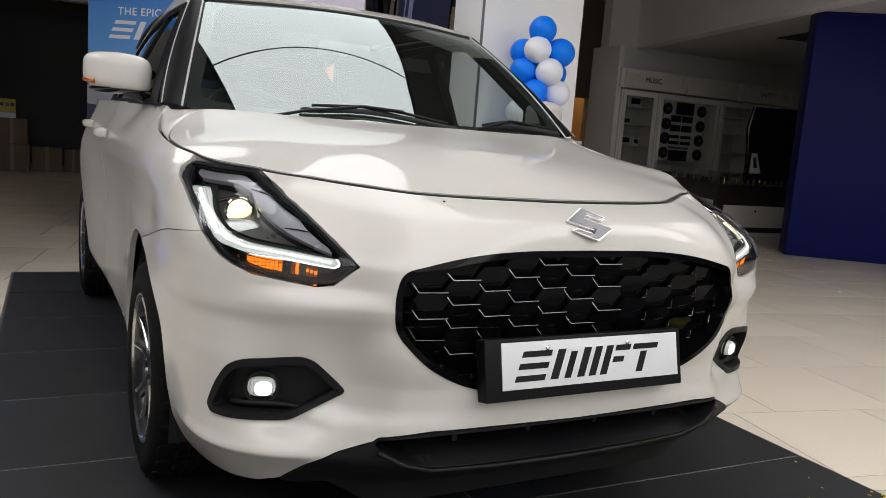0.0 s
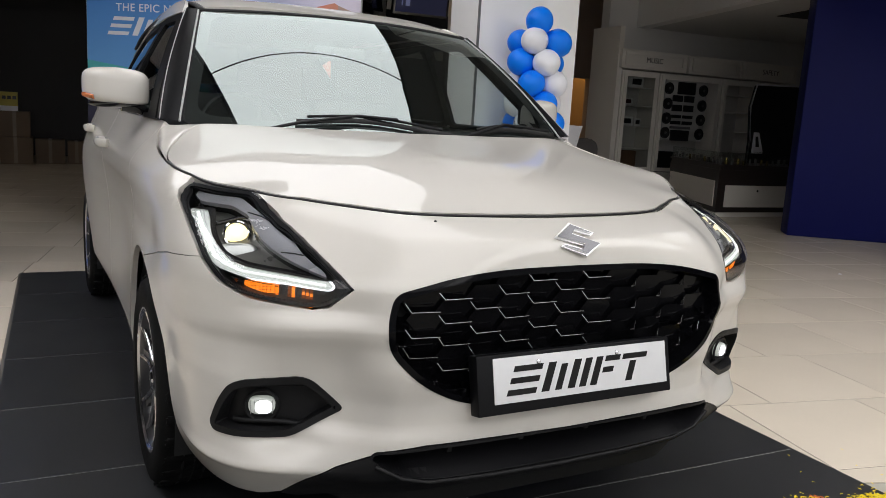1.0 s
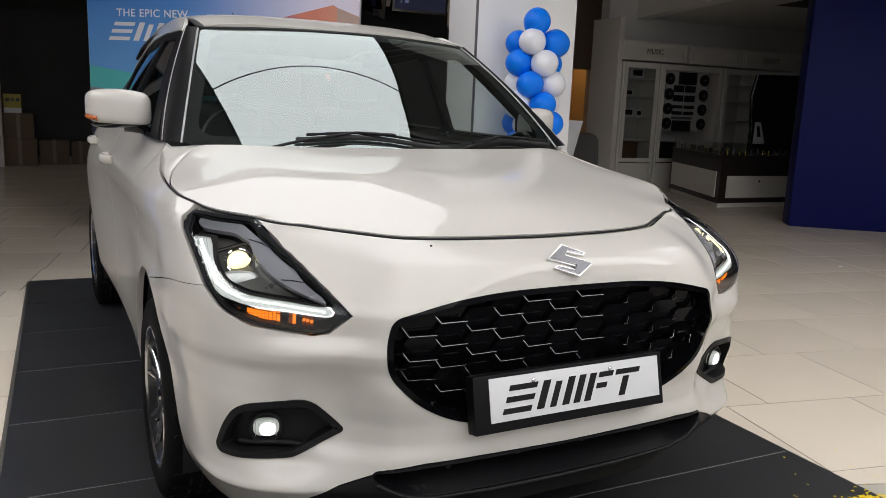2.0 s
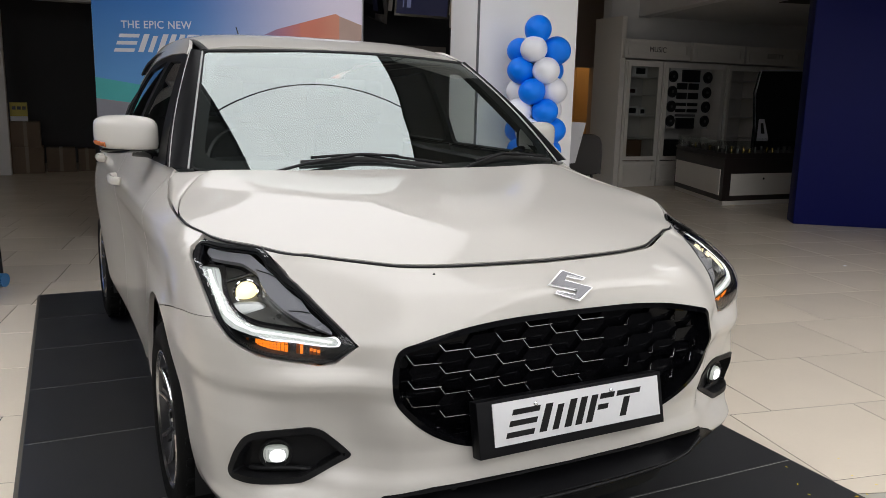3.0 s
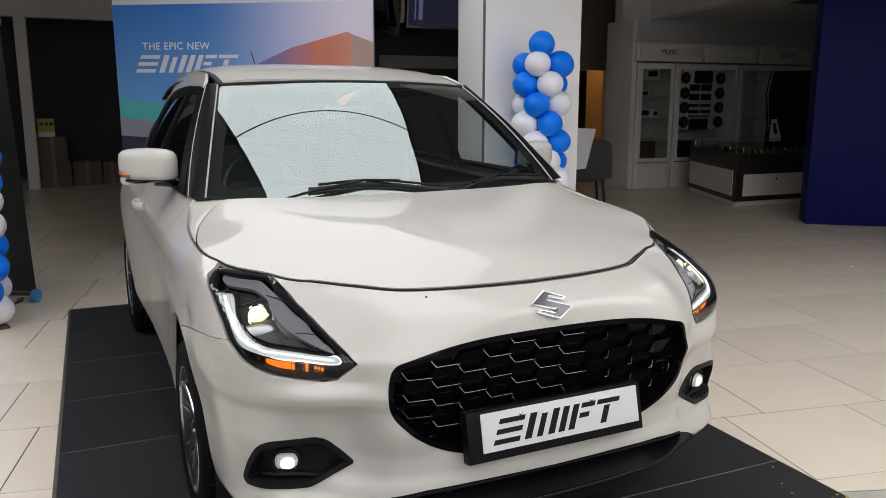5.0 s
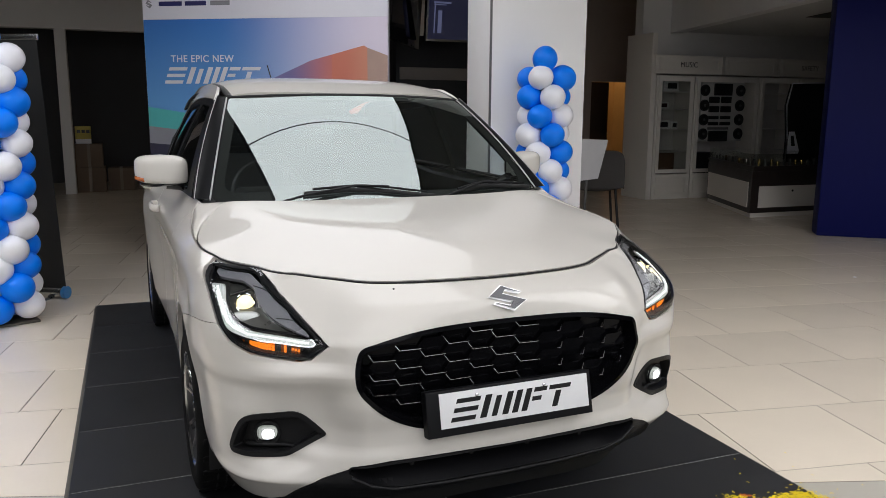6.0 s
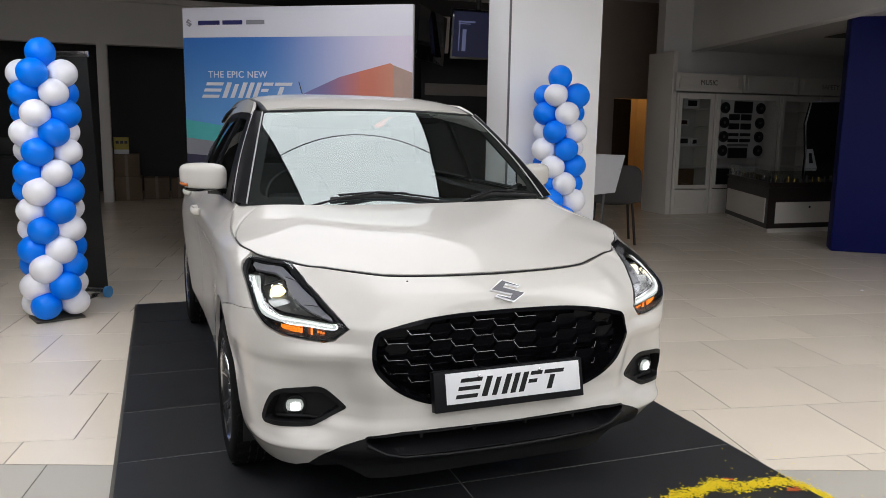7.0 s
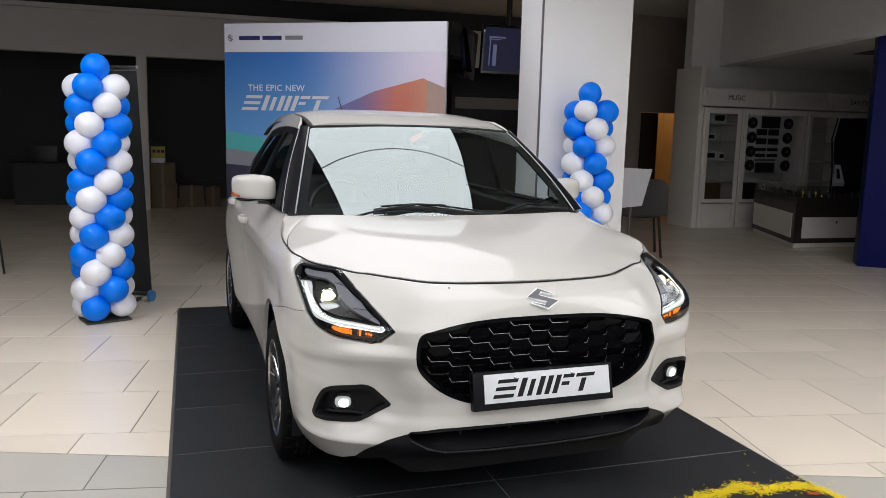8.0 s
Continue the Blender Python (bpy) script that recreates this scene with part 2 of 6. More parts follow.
# ---- the car's surfaces: plan outline, section profiles, bonnet, glass and roof ----
def pchip(xs, ys):
    """A smooth curve through the knots that does not overshoot."""
    xs, ys = np.array(xs, float), np.array(ys, float)
    h, d = np.diff(xs), np.diff(ys) / np.diff(xs)
    m = np.zeros(len(xs))
    m[0], m[-1] = d[0], d[-1]
    for i in range(1, len(xs) - 1):
        if d[i - 1] * d[i] > 0:
            w1, w2 = 2 * h[i] + h[i - 1], h[i] + 2 * h[i - 1]
            m[i] = (w1 + w2) / (w1 / d[i - 1] + w2 / d[i])

    def at(x):
        x = np.clip(np.asarray(x, float), xs[0], xs[-1])
        i = np.clip(np.searchsorted(xs, x) - 1, 0, len(xs) - 2)
        t = (x - xs[i]) / h[i]
        a, b = ys[i], ys[i + 1]
        return (a * (1 + 2 * t) * (1 - t) ** 2 + h[i] * m[i] * t * (1 - t) ** 2
                + b * t * t * (3 - 2 * t) + h[i] * m[i + 1] * t * t * (t - 1))
    return at


def cubic(xs, ys):
    """A natural cubic spline through the knots."""
    xs, ys = np.array(xs, float), np.array(ys, float)
    n, h = len(xs), np.diff(xs)
    a, b = np.eye(n), np.zeros(n)
    for i in range(1, n - 1):
        a[i, i - 1:i + 2] = h[i - 1], 2 * (h[i - 1] + h[i]), h[i]
        b[i] = 6 * ((ys[i + 1] - ys[i]) / h[i] - (ys[i] - ys[i - 1]) / h[i - 1])
    m = np.linalg.solve(a, b)

    def at(x):
        x = np.asarray(x, float)
        i = np.clip(np.searchsorted(xs, x) - 1, 0, n - 2)
        p, q, k = xs[i + 1] - x, x - xs[i], h[i]
        return (m[i] * p ** 3 + m[i + 1] * q ** 3) / (6 * k) + (ys[i] / k - m[i] * k / 6) * p + (ys[i + 1] / k - m[i + 1] * k / 6) * q
    return at


# half of the widest plan outline, from the middle of the nose round to the tail
PLAN = [(0, 0), (.25, .004), (.45, .022), (.58, .062), (.70, .125), (.79, .215), (.838, .33), (.858, .50), (.872, .80), (.874, 1.2),
        (.874, 1.8), (.877, 2.4), (.888, 3.1), (.87, 3.5), (.80, 3.72), (.6, 3.82), (.3, 3.855), (0, 3.86)]
_half = np.array(PLAN)
_arc = np.concatenate([[0], np.cumsum(np.hypot(*np.diff(_half, axis=0).T))])
_both = np.concatenate([_half[4:0:-1] * (-1, 1), _half])
_run = np.concatenate([-_arc[4:0:-1], _arc])
plan_x, plan_y = cubic(_run, _both[:, 0]), cubic(_run, _both[:, 1])
END = _arc[-1]


def along(y):
    """The way along the plan outline at which the flank reaches y."""
    s = np.linspace(_arc[5], _arc[14], 800)
    return float(np.interp(y, plan_y(s), s))


# how far the skin lies inside that outline, by height, at some places along it
HEIGHTS = [.17, .25, .32, .40, .48, .60, .70, .77, .83, .88, .92, .96, 1.00, 1.06]
NOSE = [.13, .065, .016, .006, .008, .005, .018, .024, .036, .068, .15, .30, .50, .80]
# finer rows round the front corner: ledge under the lamp, hollow at the fog lamp, ledge and fold below
FINE = [.17, .25, .29, .32, .335, .36, .40, .44, .48, .53, .57, .61, .645, .66, .675, .70, .74, .77, .83, .88, .92, .96, 1.00, 1.06]
GRILLE_SIDE = [.126, .078, .040, 0.014, 0.01, 0.008, 0.008, 0.018, 0.016, 0.004, -0.002, -0.001, -0.007, -0.009, -0.0065, -0.003, 0.003, 0.01, .033, .083, .164, .26, .384, .573]
LAMP = [.14, .09, 0.058, 0.03, 0.024, 0.027, 0.04, 0.063, 0.066, 0.06, 0.052, 0.036, 0.018, 0.0145, 0.0205, 0.035, 0.03, 0.038, 0.066, 0.108, 0.16, 0.25, .35, .50]
FOG = [.13, .078, 0.046, 0.02, 0.008, 0.02, 0.05, .050, .048, 0.042, 0.034, 0.024, 0.0085, 0.006, 0.011, 0.022, 0.02, 0.03, 0.074, 0.112, 0.16, 0.23, 0.31, .477]
CORNER = [.14, .07, 0.038, 0.014, 0.001, 0.009, .014, .012, .008, .006, .010, 0.012, 0.004, 0.003, 0.0035, .004, .004, 0.01, 0.054, 0.1, 0.14, 0.22, 0.29, .45]
FENDER = [.10, .05, .020, .008, .005, .005, .000, .000, .008, .025, .05, .09, .14, .22]
ARCH = [.09, .03, .002, -.008, -.010, -.010, -.006, .006, .004, .000, .006, .034, .080, .145]
DOOR = [.12, .06, .035, .032, .034, .036, .032, .024, .013, .002, .002, .022, .046, .08]
HAUNCH = [.12, .06, .030, .020, .012, .006, .003, .000, .002, .012, .025, .045, .065, .09]
TAIL = [.12, .04, .010, .000, .000, .010, .020, .020, .025, .030, .035, .04, .05, .07]
_rows = [NOSE, GRILLE_SIDE, LAMP, FOG, CORNER, FENDER, ARCH, DOOR, HAUNCH, TAIL]
_at = [0, _arc[2], _arc[3], _arc[4], _arc[5], _arc[7], _arc[8], _arc[10], _arc[12], END]
_inset = [pchip(FINE if len(r) == len(FINE) else HEIGHTS, r) for r in _rows]


_brow = pchip([.60, .845, .86, .875, .891, .92, 1.06], [0, 0, .018, .048, .084, .115, .115])
_cheek = pchip([.60, .743, .777, .814, .845, .882, .90, .916, .95, 1.06], [0, 0, .012, .032, .054, .086, .104, .106, .104, .06])
_cheek_at = pchip([.60, .743, .777, .814, .845, .882, .916, 1.0], [.50, .57, .614, .668, .741, .888, 1.0, 1.05])
_fade = pchip([-9, .05, .28, 9], [1, 1, 0, 0])
_from_nose = pchip([0, .12, .68, 9], [0, 0, 1, 1])
_jowl_z = pchip([.17, .50, .66, .78, .88, 1.06], [0, 0, .015, .014, 0, 0])
_jowl_s = pchip([0, .80, 1.0, 1.15, 1.40, 9], [0, 0, 1, 1, 0, 0])


def inset(s, z):
    """Tensor interpolation of the section profiles along the outline; the face leans back under the bonnet and towards the lamps' upper corners."""
    s, z = np.abs(np.asarray(s, float)), np.asarray(z, float)
    v = np.stack([f(z) for f in _inset])
    i = np.clip(np.searchsorted(_at, s) - 1, 0, len(_at) - 2)
    k = np.arange(len(s))
    xs = np.array(_at)
    h = xs[i + 1] - xs[i]
    t = (s - xs[i]) / h
    def slope(j):
        lo, hi = np.clip(j - 1, 0, len(_at) - 1), np.clip(j + 1, 0, len(_at) - 1)
        m = (v[hi, k] - v[lo, k]) / (xs[hi] - xs[lo])
        return np.where((j == 0) | (j == len(_at) - 1), 0, m)
    return (v[i, k] * (1 + 2 * t) * (1 - t) ** 2 + h * slope(i) * t * (1 - t) ** 2
            + v[i + 1, k] * t * t * (3 - 2 * t) + h * slope(i + 1) * t * t * (t - 1)
            + (1 - _from_nose(s)) * _brow(z) + _from_nose(s) * _fade(s - _cheek_at(z)) * _cheek(z) - _jowl_s(s) * _jowl_z(z))


def skin(s, z):
    """The wrap-round lower body: s metres along the plan outline from the nose (negative on the driver's side), at height z."""
    s, z = np.atleast_1d(np.asarray(s, float)), np.atleast_1d(np.asarray(z, float))
    a, e = np.abs(s), 1e-3
    x, y = plan_x(a), plan_y(a)
    tx, ty = plan_x(a + e) - plan_x(a - e), plan_y(a + e) - plan_y(a - e)
    l = np.hypot(tx, ty)
    d = inset(a, z)
    return np.stack([np.where(s < 0, -1, 1) * np.maximum(x - ty / l * d, 0), y + tx / l * d, z], 1)


# the shut line of the bonnet on the skin, and the bonnet as a thin plate through it and its crown
shut = pchip([0, .286, .397, .53, .629, .796, .97, 1.054, 1.121, 1.18, 1.235, 1.37, 1.62, 1.80], [.889, .891, .893, .898, .903, .909, .914, .918, .921, .927, .942, .962, .990, 1.03])
_es = np.linspace(0, along(1.12), 16)
_edge = skin(_es, shut(_es))
crown = pchip([.10, .2, .35, .6, .85, 1.02], [.899, .930, .960, 1.003, 1.035, 1.051])
_cy = np.array([.30, .60, 1.0])
_mid = np.stack([0 * _cy, _cy, crown(_cy)], 1)
_q = np.array([[.40, 1.03, 1.050], [.68, 1.09, 1.046]])
_knots = np.concatenate([_edge, _edge[1:] * (-1, 1, 1), _mid, _q, _q * (-1, 1, 1)])


def thin_plate(knots, soft=1.5e-3):
    c, n = knots[:, :2], len(knots)

    def kern(r2):
        return np.where(r2 > 1e-12, r2 * np.log(np.maximum(r2, 1e-12)), 0)
    a = np.zeros((n + 3, n + 3))
    a[:n, :n] = kern(((c[:, None] - c[None]) ** 2).sum(2)) + soft * np.eye(n)
    a[:n, n], a[:n, n + 1:] = 1, c
    a[n:, :n] = a[:n, n:].T
    w = np.linalg.solve(a, np.concatenate([knots[:, 2], [0, 0, 0]]))

    def at(x, y):
        q = np.stack([x, y], 1)
        return kern(((q[:, None] - c[None]) ** 2).sum(2)) @ w[:n] + w[n] + q @ w[n + 1:]
    return at


_plate = thin_plate(_knots)


def bonnet_z(x, y):
    x, y = np.atleast_1d(np.asarray(x, float)), np.atleast_1d(np.asarray(y, float))
    return np.stack([x, y, _plate(x, y)], 1)


def screen(x, w):
    """The windscreen: x across, w metres up along it from the scuttle."""
    x, w = np.atleast_1d(np.asarray(x, float)), np.atleast_1d(np.asarray(w, float))
    v = w / .75
    y0, z0 = 1.035 + .22 * x ** 2, 1.035 + .04 * x ** 2
    y1, z1 = 1.625 + .22 * x ** 2, 1.470 - .055 * x ** 2
    b = .030 * 4 * v * (1 - v)
    return np.stack([x, y0 + (y1 - y0) * v - b * .58, z0 + (z1 - z0) * v + b * .81], 1)


def cabin(y, z):
    """The flank above the waist, on the passenger's side; x is turned round for the driver's."""
    y, z = np.atleast_1d(np.asarray(y, float)), np.atleast_1d(np.asarray(z, float))
    t = (z - 1.0) / .46
    x = .818 - .150 * t - .062 * t * t - .085 * np.clip((y - 2.0) / 1.5, 0, 2) ** 2 - .02 * np.clip((1.5 - y) / .5, 0, 2) ** 2
    return np.stack([x, y, z], 1)


def cabin_r(y, z):
    return cabin(y, z) * (-1, 1, 1)


roof_crown = pchip([1.55, 1.72, 1.95, 2.3, 2.8, 3.3, 3.62], [1.460, 1.503, 1.545, 1.568, 1.562, 1.525, 1.470])


def roof_z(x, y):
    x, y = np.atleast_1d(np.asarray(x, float)), np.atleast_1d(np.asarray(y, float))
    return np.stack([x, y, roof_crown(y) - .010 * (x / .5) ** 2 - .022 * np.clip(np.abs(x) / .55, 0, 1.3) ** 6], 1)

# ---- the hall: floor, mat, walls, ceiling ----
TILE_MAT = mat("cream_floor_tile", (.82, .728, .60), .22, vary=.08, scale=1.2, fine=60, rand=.14, grain=.05, rough_vary=.07)
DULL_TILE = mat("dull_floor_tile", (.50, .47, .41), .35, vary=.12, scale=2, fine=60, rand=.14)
GROUT = mat("floor_grout", (.045, .036, .028), .8, vary=.3, scale=10, bump=.3)
MAT_TILE = mat("black_mat_tile", (.030, .0305, .033), .42, spec=.3, vary=.3, scale=3, fine=220, rand=.3, bump=.1, grain=.15)
MAT_JOINT = mat("mat_joint", (.22, .22, .215), .7, vary=.3)
STRIP = mat("dusty_edge_strip", (.10, .09, .075), .6, vary=.4, scale=30)
WALL = mat("grey_wall_paint", (.78, .765, .75), .7, vary=.06, scale=.8, fine=120, bump=.05)
WHITE_WALL = mat("white_wall_paint", (.90, .89, .88), .5, vary=.05, scale=.8, fine=120, bump=.04)
CEIL = mat("ceiling_paint", (.70, .69, .68), .8, vary=.05, scale=.7)
# dark base holds the shade of the unlit shop and the recesses
DARK_WALL = mat("dark_shaded_wall", (.055, .054, .056), .7, vary=.25, scale=1.5)
# aisle, left and right panels are added fill with no seen source
AISLE_FILL = glow("aisle_fill_panel", (1.0, .995, .985), AISLE_GLOW)
LEFT_FILL = glow("left_fill_panel", (1.0, .995, .985), LEFT_GLOW)
RIGHT_FILL = glow("right_fill_panel", (1.0, .985, .96), RIGHT_GLOW)
FRONT_PANEL = glow("luminous_front_panel", (1.0, .995, .985), FRONT_GLOW)
DARK_CEILING = mat("darkened_ceiling_paint", (.08, .08, .08), .8, vary=.2)
CENTRE_PANEL = glow("luminous_centre_panel", (1.0, .995, .985), CENTRE_GLOW)
BLUE_VINYL = mat("blue_vinyl_wall", (.005, .008, .10), .5, vary=.15, scale=1.0, fine=40, bump=.05, spec=.15)

ground = part("floor", box(-14, -9, -.30, 14, 16, -.0016), GROUT)
tagged(ground, "cream tiled floor of a showroom hall", "floor", kind="structure")

# tiles lie in rows turned against the car; the rows are staggered
TURN_TILES = radians(-10.1)
ct, st = math.cos(TURN_TILES), math.sin(TURN_TILES)
ROW, LONG = .610, .636
O = Vector((-1.50, 2.555))


def tile_bm(w, h, t=.006):
    bm = bmesh.new()
    a, b = w / 2, h / 2
    c = .0008
    low = [bm.verts.new((x, y, -t)) for x, y in ((-a, -b), (a, -b), (a, b), (-a, b))]
    mid = [bm.verts.new((x, y, -c)) for x, y in ((-a, -b), (a, -b), (a, b), (-a, b))]
    top = [bm.verts.new((x, y, 0)) for x, y in ((-a + c, -b + c), (a - c, -b + c), (a - c, b - c), (-a + c, b - c))]
    bm.faces.new(top)
    for p, q in ((low, mid), (mid, top)):
        for i in range(4):
            bm.faces.new((p[i], p[(i + 1) % 4], q[(i + 1) % 4], q[i]))
    return bm


tile_mesh = bpy.data.meshes.new("tile")
_bm = tile_bm(LONG - .005, ROW - .005)
_bm.to_mesh(tile_mesh)
_bm.free()
dull_mesh = tile_mesh.copy()
tile_mesh.materials.append(TILE_MAT)
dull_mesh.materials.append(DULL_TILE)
TILES, FAR_TILES, CUT_TILES = [], [], []
rng = random.Random(4)


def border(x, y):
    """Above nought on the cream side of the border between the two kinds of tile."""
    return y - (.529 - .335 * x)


def clipped(poly, sign, gap=.003):
    out = []
    for p, q in zip(poly, poly[1:] + poly[:1]):
        a, b = sign * border(*p) - gap, sign * border(*q) - gap
        if a > 0:
            out.append(p)
        if a * b < 0:
            out.append((p[0] + (q[0] - p[0]) * a / (a - b), p[1] + (q[1] - p[1]) * a / (a - b)))
    return out


for r in range(-24, 26):
    shift = rng.uniform(0, 1) if r not in (-1, 0, 1, -2) else {0: .0, -1: .295, -2: .965, 1: .39}[r]
    for c, dull in [(c, d) for c in range(-24, 26) for d in (False, True)]:
        u, v = (c + shift + (.28 if dull else 0)) * LONG - LONG / 2, (r + .5) * ROW - ROW
        x, y = O.x + u * ct - v * st, O.y + u * st + v * ct
        if not (-13.5 < x < 13.5 and -8.5 < y < 15.5):
            continue
        if -.95 < x < .9 and -.4 < y < 3.6:
            continue
        corners = [(x + i * ct - j * st, y + i * st + j * ct) for i, j in ((-LONG / 2 + .0025, -ROW / 2 + .0025), (LONG / 2 - .0025, -ROW / 2 + .0025), (LONG / 2 - .0025, ROW / 2 - .0025), (-LONG / 2 + .0025, ROW / 2 - .0025))]
        near = -5 < x < 5.2 and -1.3 < y < 6.5
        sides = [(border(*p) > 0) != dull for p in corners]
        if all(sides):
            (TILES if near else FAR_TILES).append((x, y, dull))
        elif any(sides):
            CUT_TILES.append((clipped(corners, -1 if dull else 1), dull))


# mat of black tiles under the car
MX0, MX1, MY1, MSTEP = -1.325, 1.254, 3.965, .600
mat_base = part("car_mat", box(MX0, MY1 - 8 * MSTEP, .0, MX1, MY1, .0105), MAT_JOINT)
tagged(mat_base, "black tiled display mat on the cream floor", "mat", kind="structure")
MAT_TILES = [((MX0 + MX1) / 2 + (i - .5) * 1.3, MY1 - (k + .5) * MSTEP) for k in range(8) for i in (0, 1)]
for x0, y0, x1, y1 in ((MX0 - .022, MY1 - 8 * MSTEP, MX0, MY1 + .012), (MX1, MY1 - 8 * MSTEP, MX1 + .009, MY1 + .012), (MX0, MY1, MX1, MY1 + .012)):
    part("edge_strip", box(x0, y0, 0, x1, y1, .011, .003), STRIP, mat_base, "dusty metal edge strip")

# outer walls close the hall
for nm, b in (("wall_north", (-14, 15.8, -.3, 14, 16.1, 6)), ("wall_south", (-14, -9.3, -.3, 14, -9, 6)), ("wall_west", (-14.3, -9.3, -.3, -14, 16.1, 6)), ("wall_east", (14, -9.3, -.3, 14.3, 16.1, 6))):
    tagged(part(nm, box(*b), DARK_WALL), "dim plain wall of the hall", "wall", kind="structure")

# ceiling, and luminous boxes under it; the left and right ones are added fill
CZ = 3.75
tagged(part("ceiling", box(-14, 5.2, CZ, 14, 16, CZ + .2), CEIL), "dim painted ceiling", "ceiling", kind="structure")
# unseen near ceiling, coloured dark so the windscreen mirrors black beside the panel
tagged(part("ceiling_void", box(-14, -9, CZ, 14, 5.2, CZ + .2), DARK_CEILING), "unseen ceiling over the car, coloured dark for the windscreen reflection", "ceiling", kind="structure")
LZ = 3.22


def light_box(x0, x1, y0, y1, joints, bow=0.0, sheet_mat=AISLE_FILL, skew=None):
    lb = thing("luminous_ceiling_box", "long white luminous box, unseen, lighting the hall from above", "ceiling light", "luminous ceiling boxes")
    cuts = [y0, *(joints if not bow else ()), y1]
    if bow:
        xm, hw = (x0 + x1) / 2, (x1 - x0) / 2
        part("frame_bar", sweep([(xm + hw * f, joints[0] + bow * (1 - f * f), LZ - .004) for f in np.linspace(-1, 1, 25)], .011, 6), MATT_BLACK, lb, "thin black bowed joint bar")
    for j in (-.45, .25) if bow else ():
        part("frame_bar", box(x0, j - .006, LZ - .006, x1, j + .006, LZ), GREY, lb, "thin grey joint bar")
    for a, b in zip(cuts, cuts[1:]):
        outline = skew or [(x0, a + .012), (x1, a + .012), (x1, b - .012), (x0, b - .012)]
        part("diffuser", prism(outline, lambda u, v, t: (u, v, LZ + t), .03), sheet_mat, lb, "glowing white diffuser")
    for j in joints if not bow else ():
        part("frame_bar", box(x0, j - .011, LZ - .002, x1, j + .011, LZ + .03), MATT_BLACK, lb, "thin black joint bar")
    rim = skew or [(x0, y0), (x1, y0), (x1, y1), (x0, y1)]
    part("casing", sheet("casing", lambda u, v: np.stack([u, v, 0 * u + LZ], 1), grown(rim, .03), [grown(rim, .002)], .4, LZ - CZ), MATT_BLACK, lb, "black casing")


light_box(-.62, 1.06, -1.15, 4.6, [1.86], .33, CENTRE_PANEL, [(-.50, -1.15), (1.09, -1.15), (1.08, .9), (1.01, 1.7), (1.02, 2.5), (1.09, 4.6), (-.74, 4.6), (-.69, 2.6), (-.60, 1.7), (-.50, .9)])
# unseen box added to brighten the left balloons and the backdrop
light_box(-3.6, -2.2, -.6, 3.2, [1.3], 0.0, LEFT_FILL)
# unseen box added over the aisle to brighten the shop side
light_box(3.4, 5.0, -.6, 2.2, [.8])
light_box(-4.0, 1.9, -6.8, -1.25, [-5.4, -4.0, -2.6], 0.0, FRONT_PANEL)
# stronger unseen box added to lift the floor on the right
light_box(2.05, 4.9, -6.0, -1.0, [-4.3, -2.6], 0.0, RIGHT_FILL)

# unseen glazed front added behind the camera; lamps in its openings fill the hall
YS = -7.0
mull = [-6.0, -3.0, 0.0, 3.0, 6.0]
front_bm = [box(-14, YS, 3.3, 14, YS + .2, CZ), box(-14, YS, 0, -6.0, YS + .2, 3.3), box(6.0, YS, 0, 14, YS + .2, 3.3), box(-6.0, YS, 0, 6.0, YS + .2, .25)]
tagged(part("shop_front", join(*front_bm), WALL), "unseen glazed front wall, added to hold the fill lamps", "wall", kind="structure")
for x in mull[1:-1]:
    tagged(part("mullion", box(x - .05, YS, .25, x + .05, YS + .2, 3.3), GREY), "grey mullion of the added, unseen front wall", "mullion", kind="structure")
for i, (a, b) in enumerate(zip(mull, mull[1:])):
    lamp_data = bpy.data.lights.new("front_fill", "AREA")
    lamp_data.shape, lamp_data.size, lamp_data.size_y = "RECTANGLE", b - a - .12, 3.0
    lamp_data.energy, lamp_data.color = FRONT_FILL, (.93, .97, 1.0)
    ob = new("front_fill", lamp_data)
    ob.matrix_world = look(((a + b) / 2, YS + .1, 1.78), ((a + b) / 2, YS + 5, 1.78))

# white pillar with cladding joint
pillar = part("pillar", box(1.53, 3.5, 0, 2.355, 3.95, CZ, .006), WHITE_WALL)
tagged(pillar, "white painted square pillar", "pillar", kind="structure")
part("cladding_joint", box(1.522, 3.494, 0, 1.536, 3.508, CZ), GREY, pillar, "grey metal corner joint")

# back wall: a deep band over shop fronts, their unlit dark put in the colour
YB = 12.1
band = join(box(-13.9, YB, 2.62, 6.2, YB + .25, 3.31))
tagged(part("cornice", box(-13.9, YB - .10, 3.31, 6.2, YB + .25, 3.39, .006), WALL), "pale cornice along the bulkhead", "cornice", kind="structure")
# dark sheet paints the shade above the cornice
tagged(part("ceiling_recess", box(-13.9, YB + .28, 3.0, 6.2, YB + .32, CZ), DARK_WALL), "dark sheet for the shade over the cornice", "wall", kind="structure")
tagged(part("wall_bulkhead", band, WALL), "grey painted bulkhead over dark shop fronts", "wall", kind="structure")
tagged(part("shop_back_wall", box(-13.9, YB + 2.2, 0, 6.2, YB + 2.4, CZ), DARK_WALL), "back wall of a closed shop, its shade put in the colour", "wall", kind="structure")
for x in (-1.96, -5.2, 2.8):
    tagged(part("shop_post", box(x - .10, YB - .02, 0, x + .06, YB + .25, 2.62, .005), WALL), "grey post between shop fronts", "post", group="shop front posts", kind="structure")

# right side: bulkhead over the shop, wall with lit doorway, accessory wall
bk = part("shop_bulkhead", box(0, -6, 2.66, .2, 4.95, CZ), WHITE_WALL, at=pose(6.05, 4.6, 0, 0, 0, -15.5))
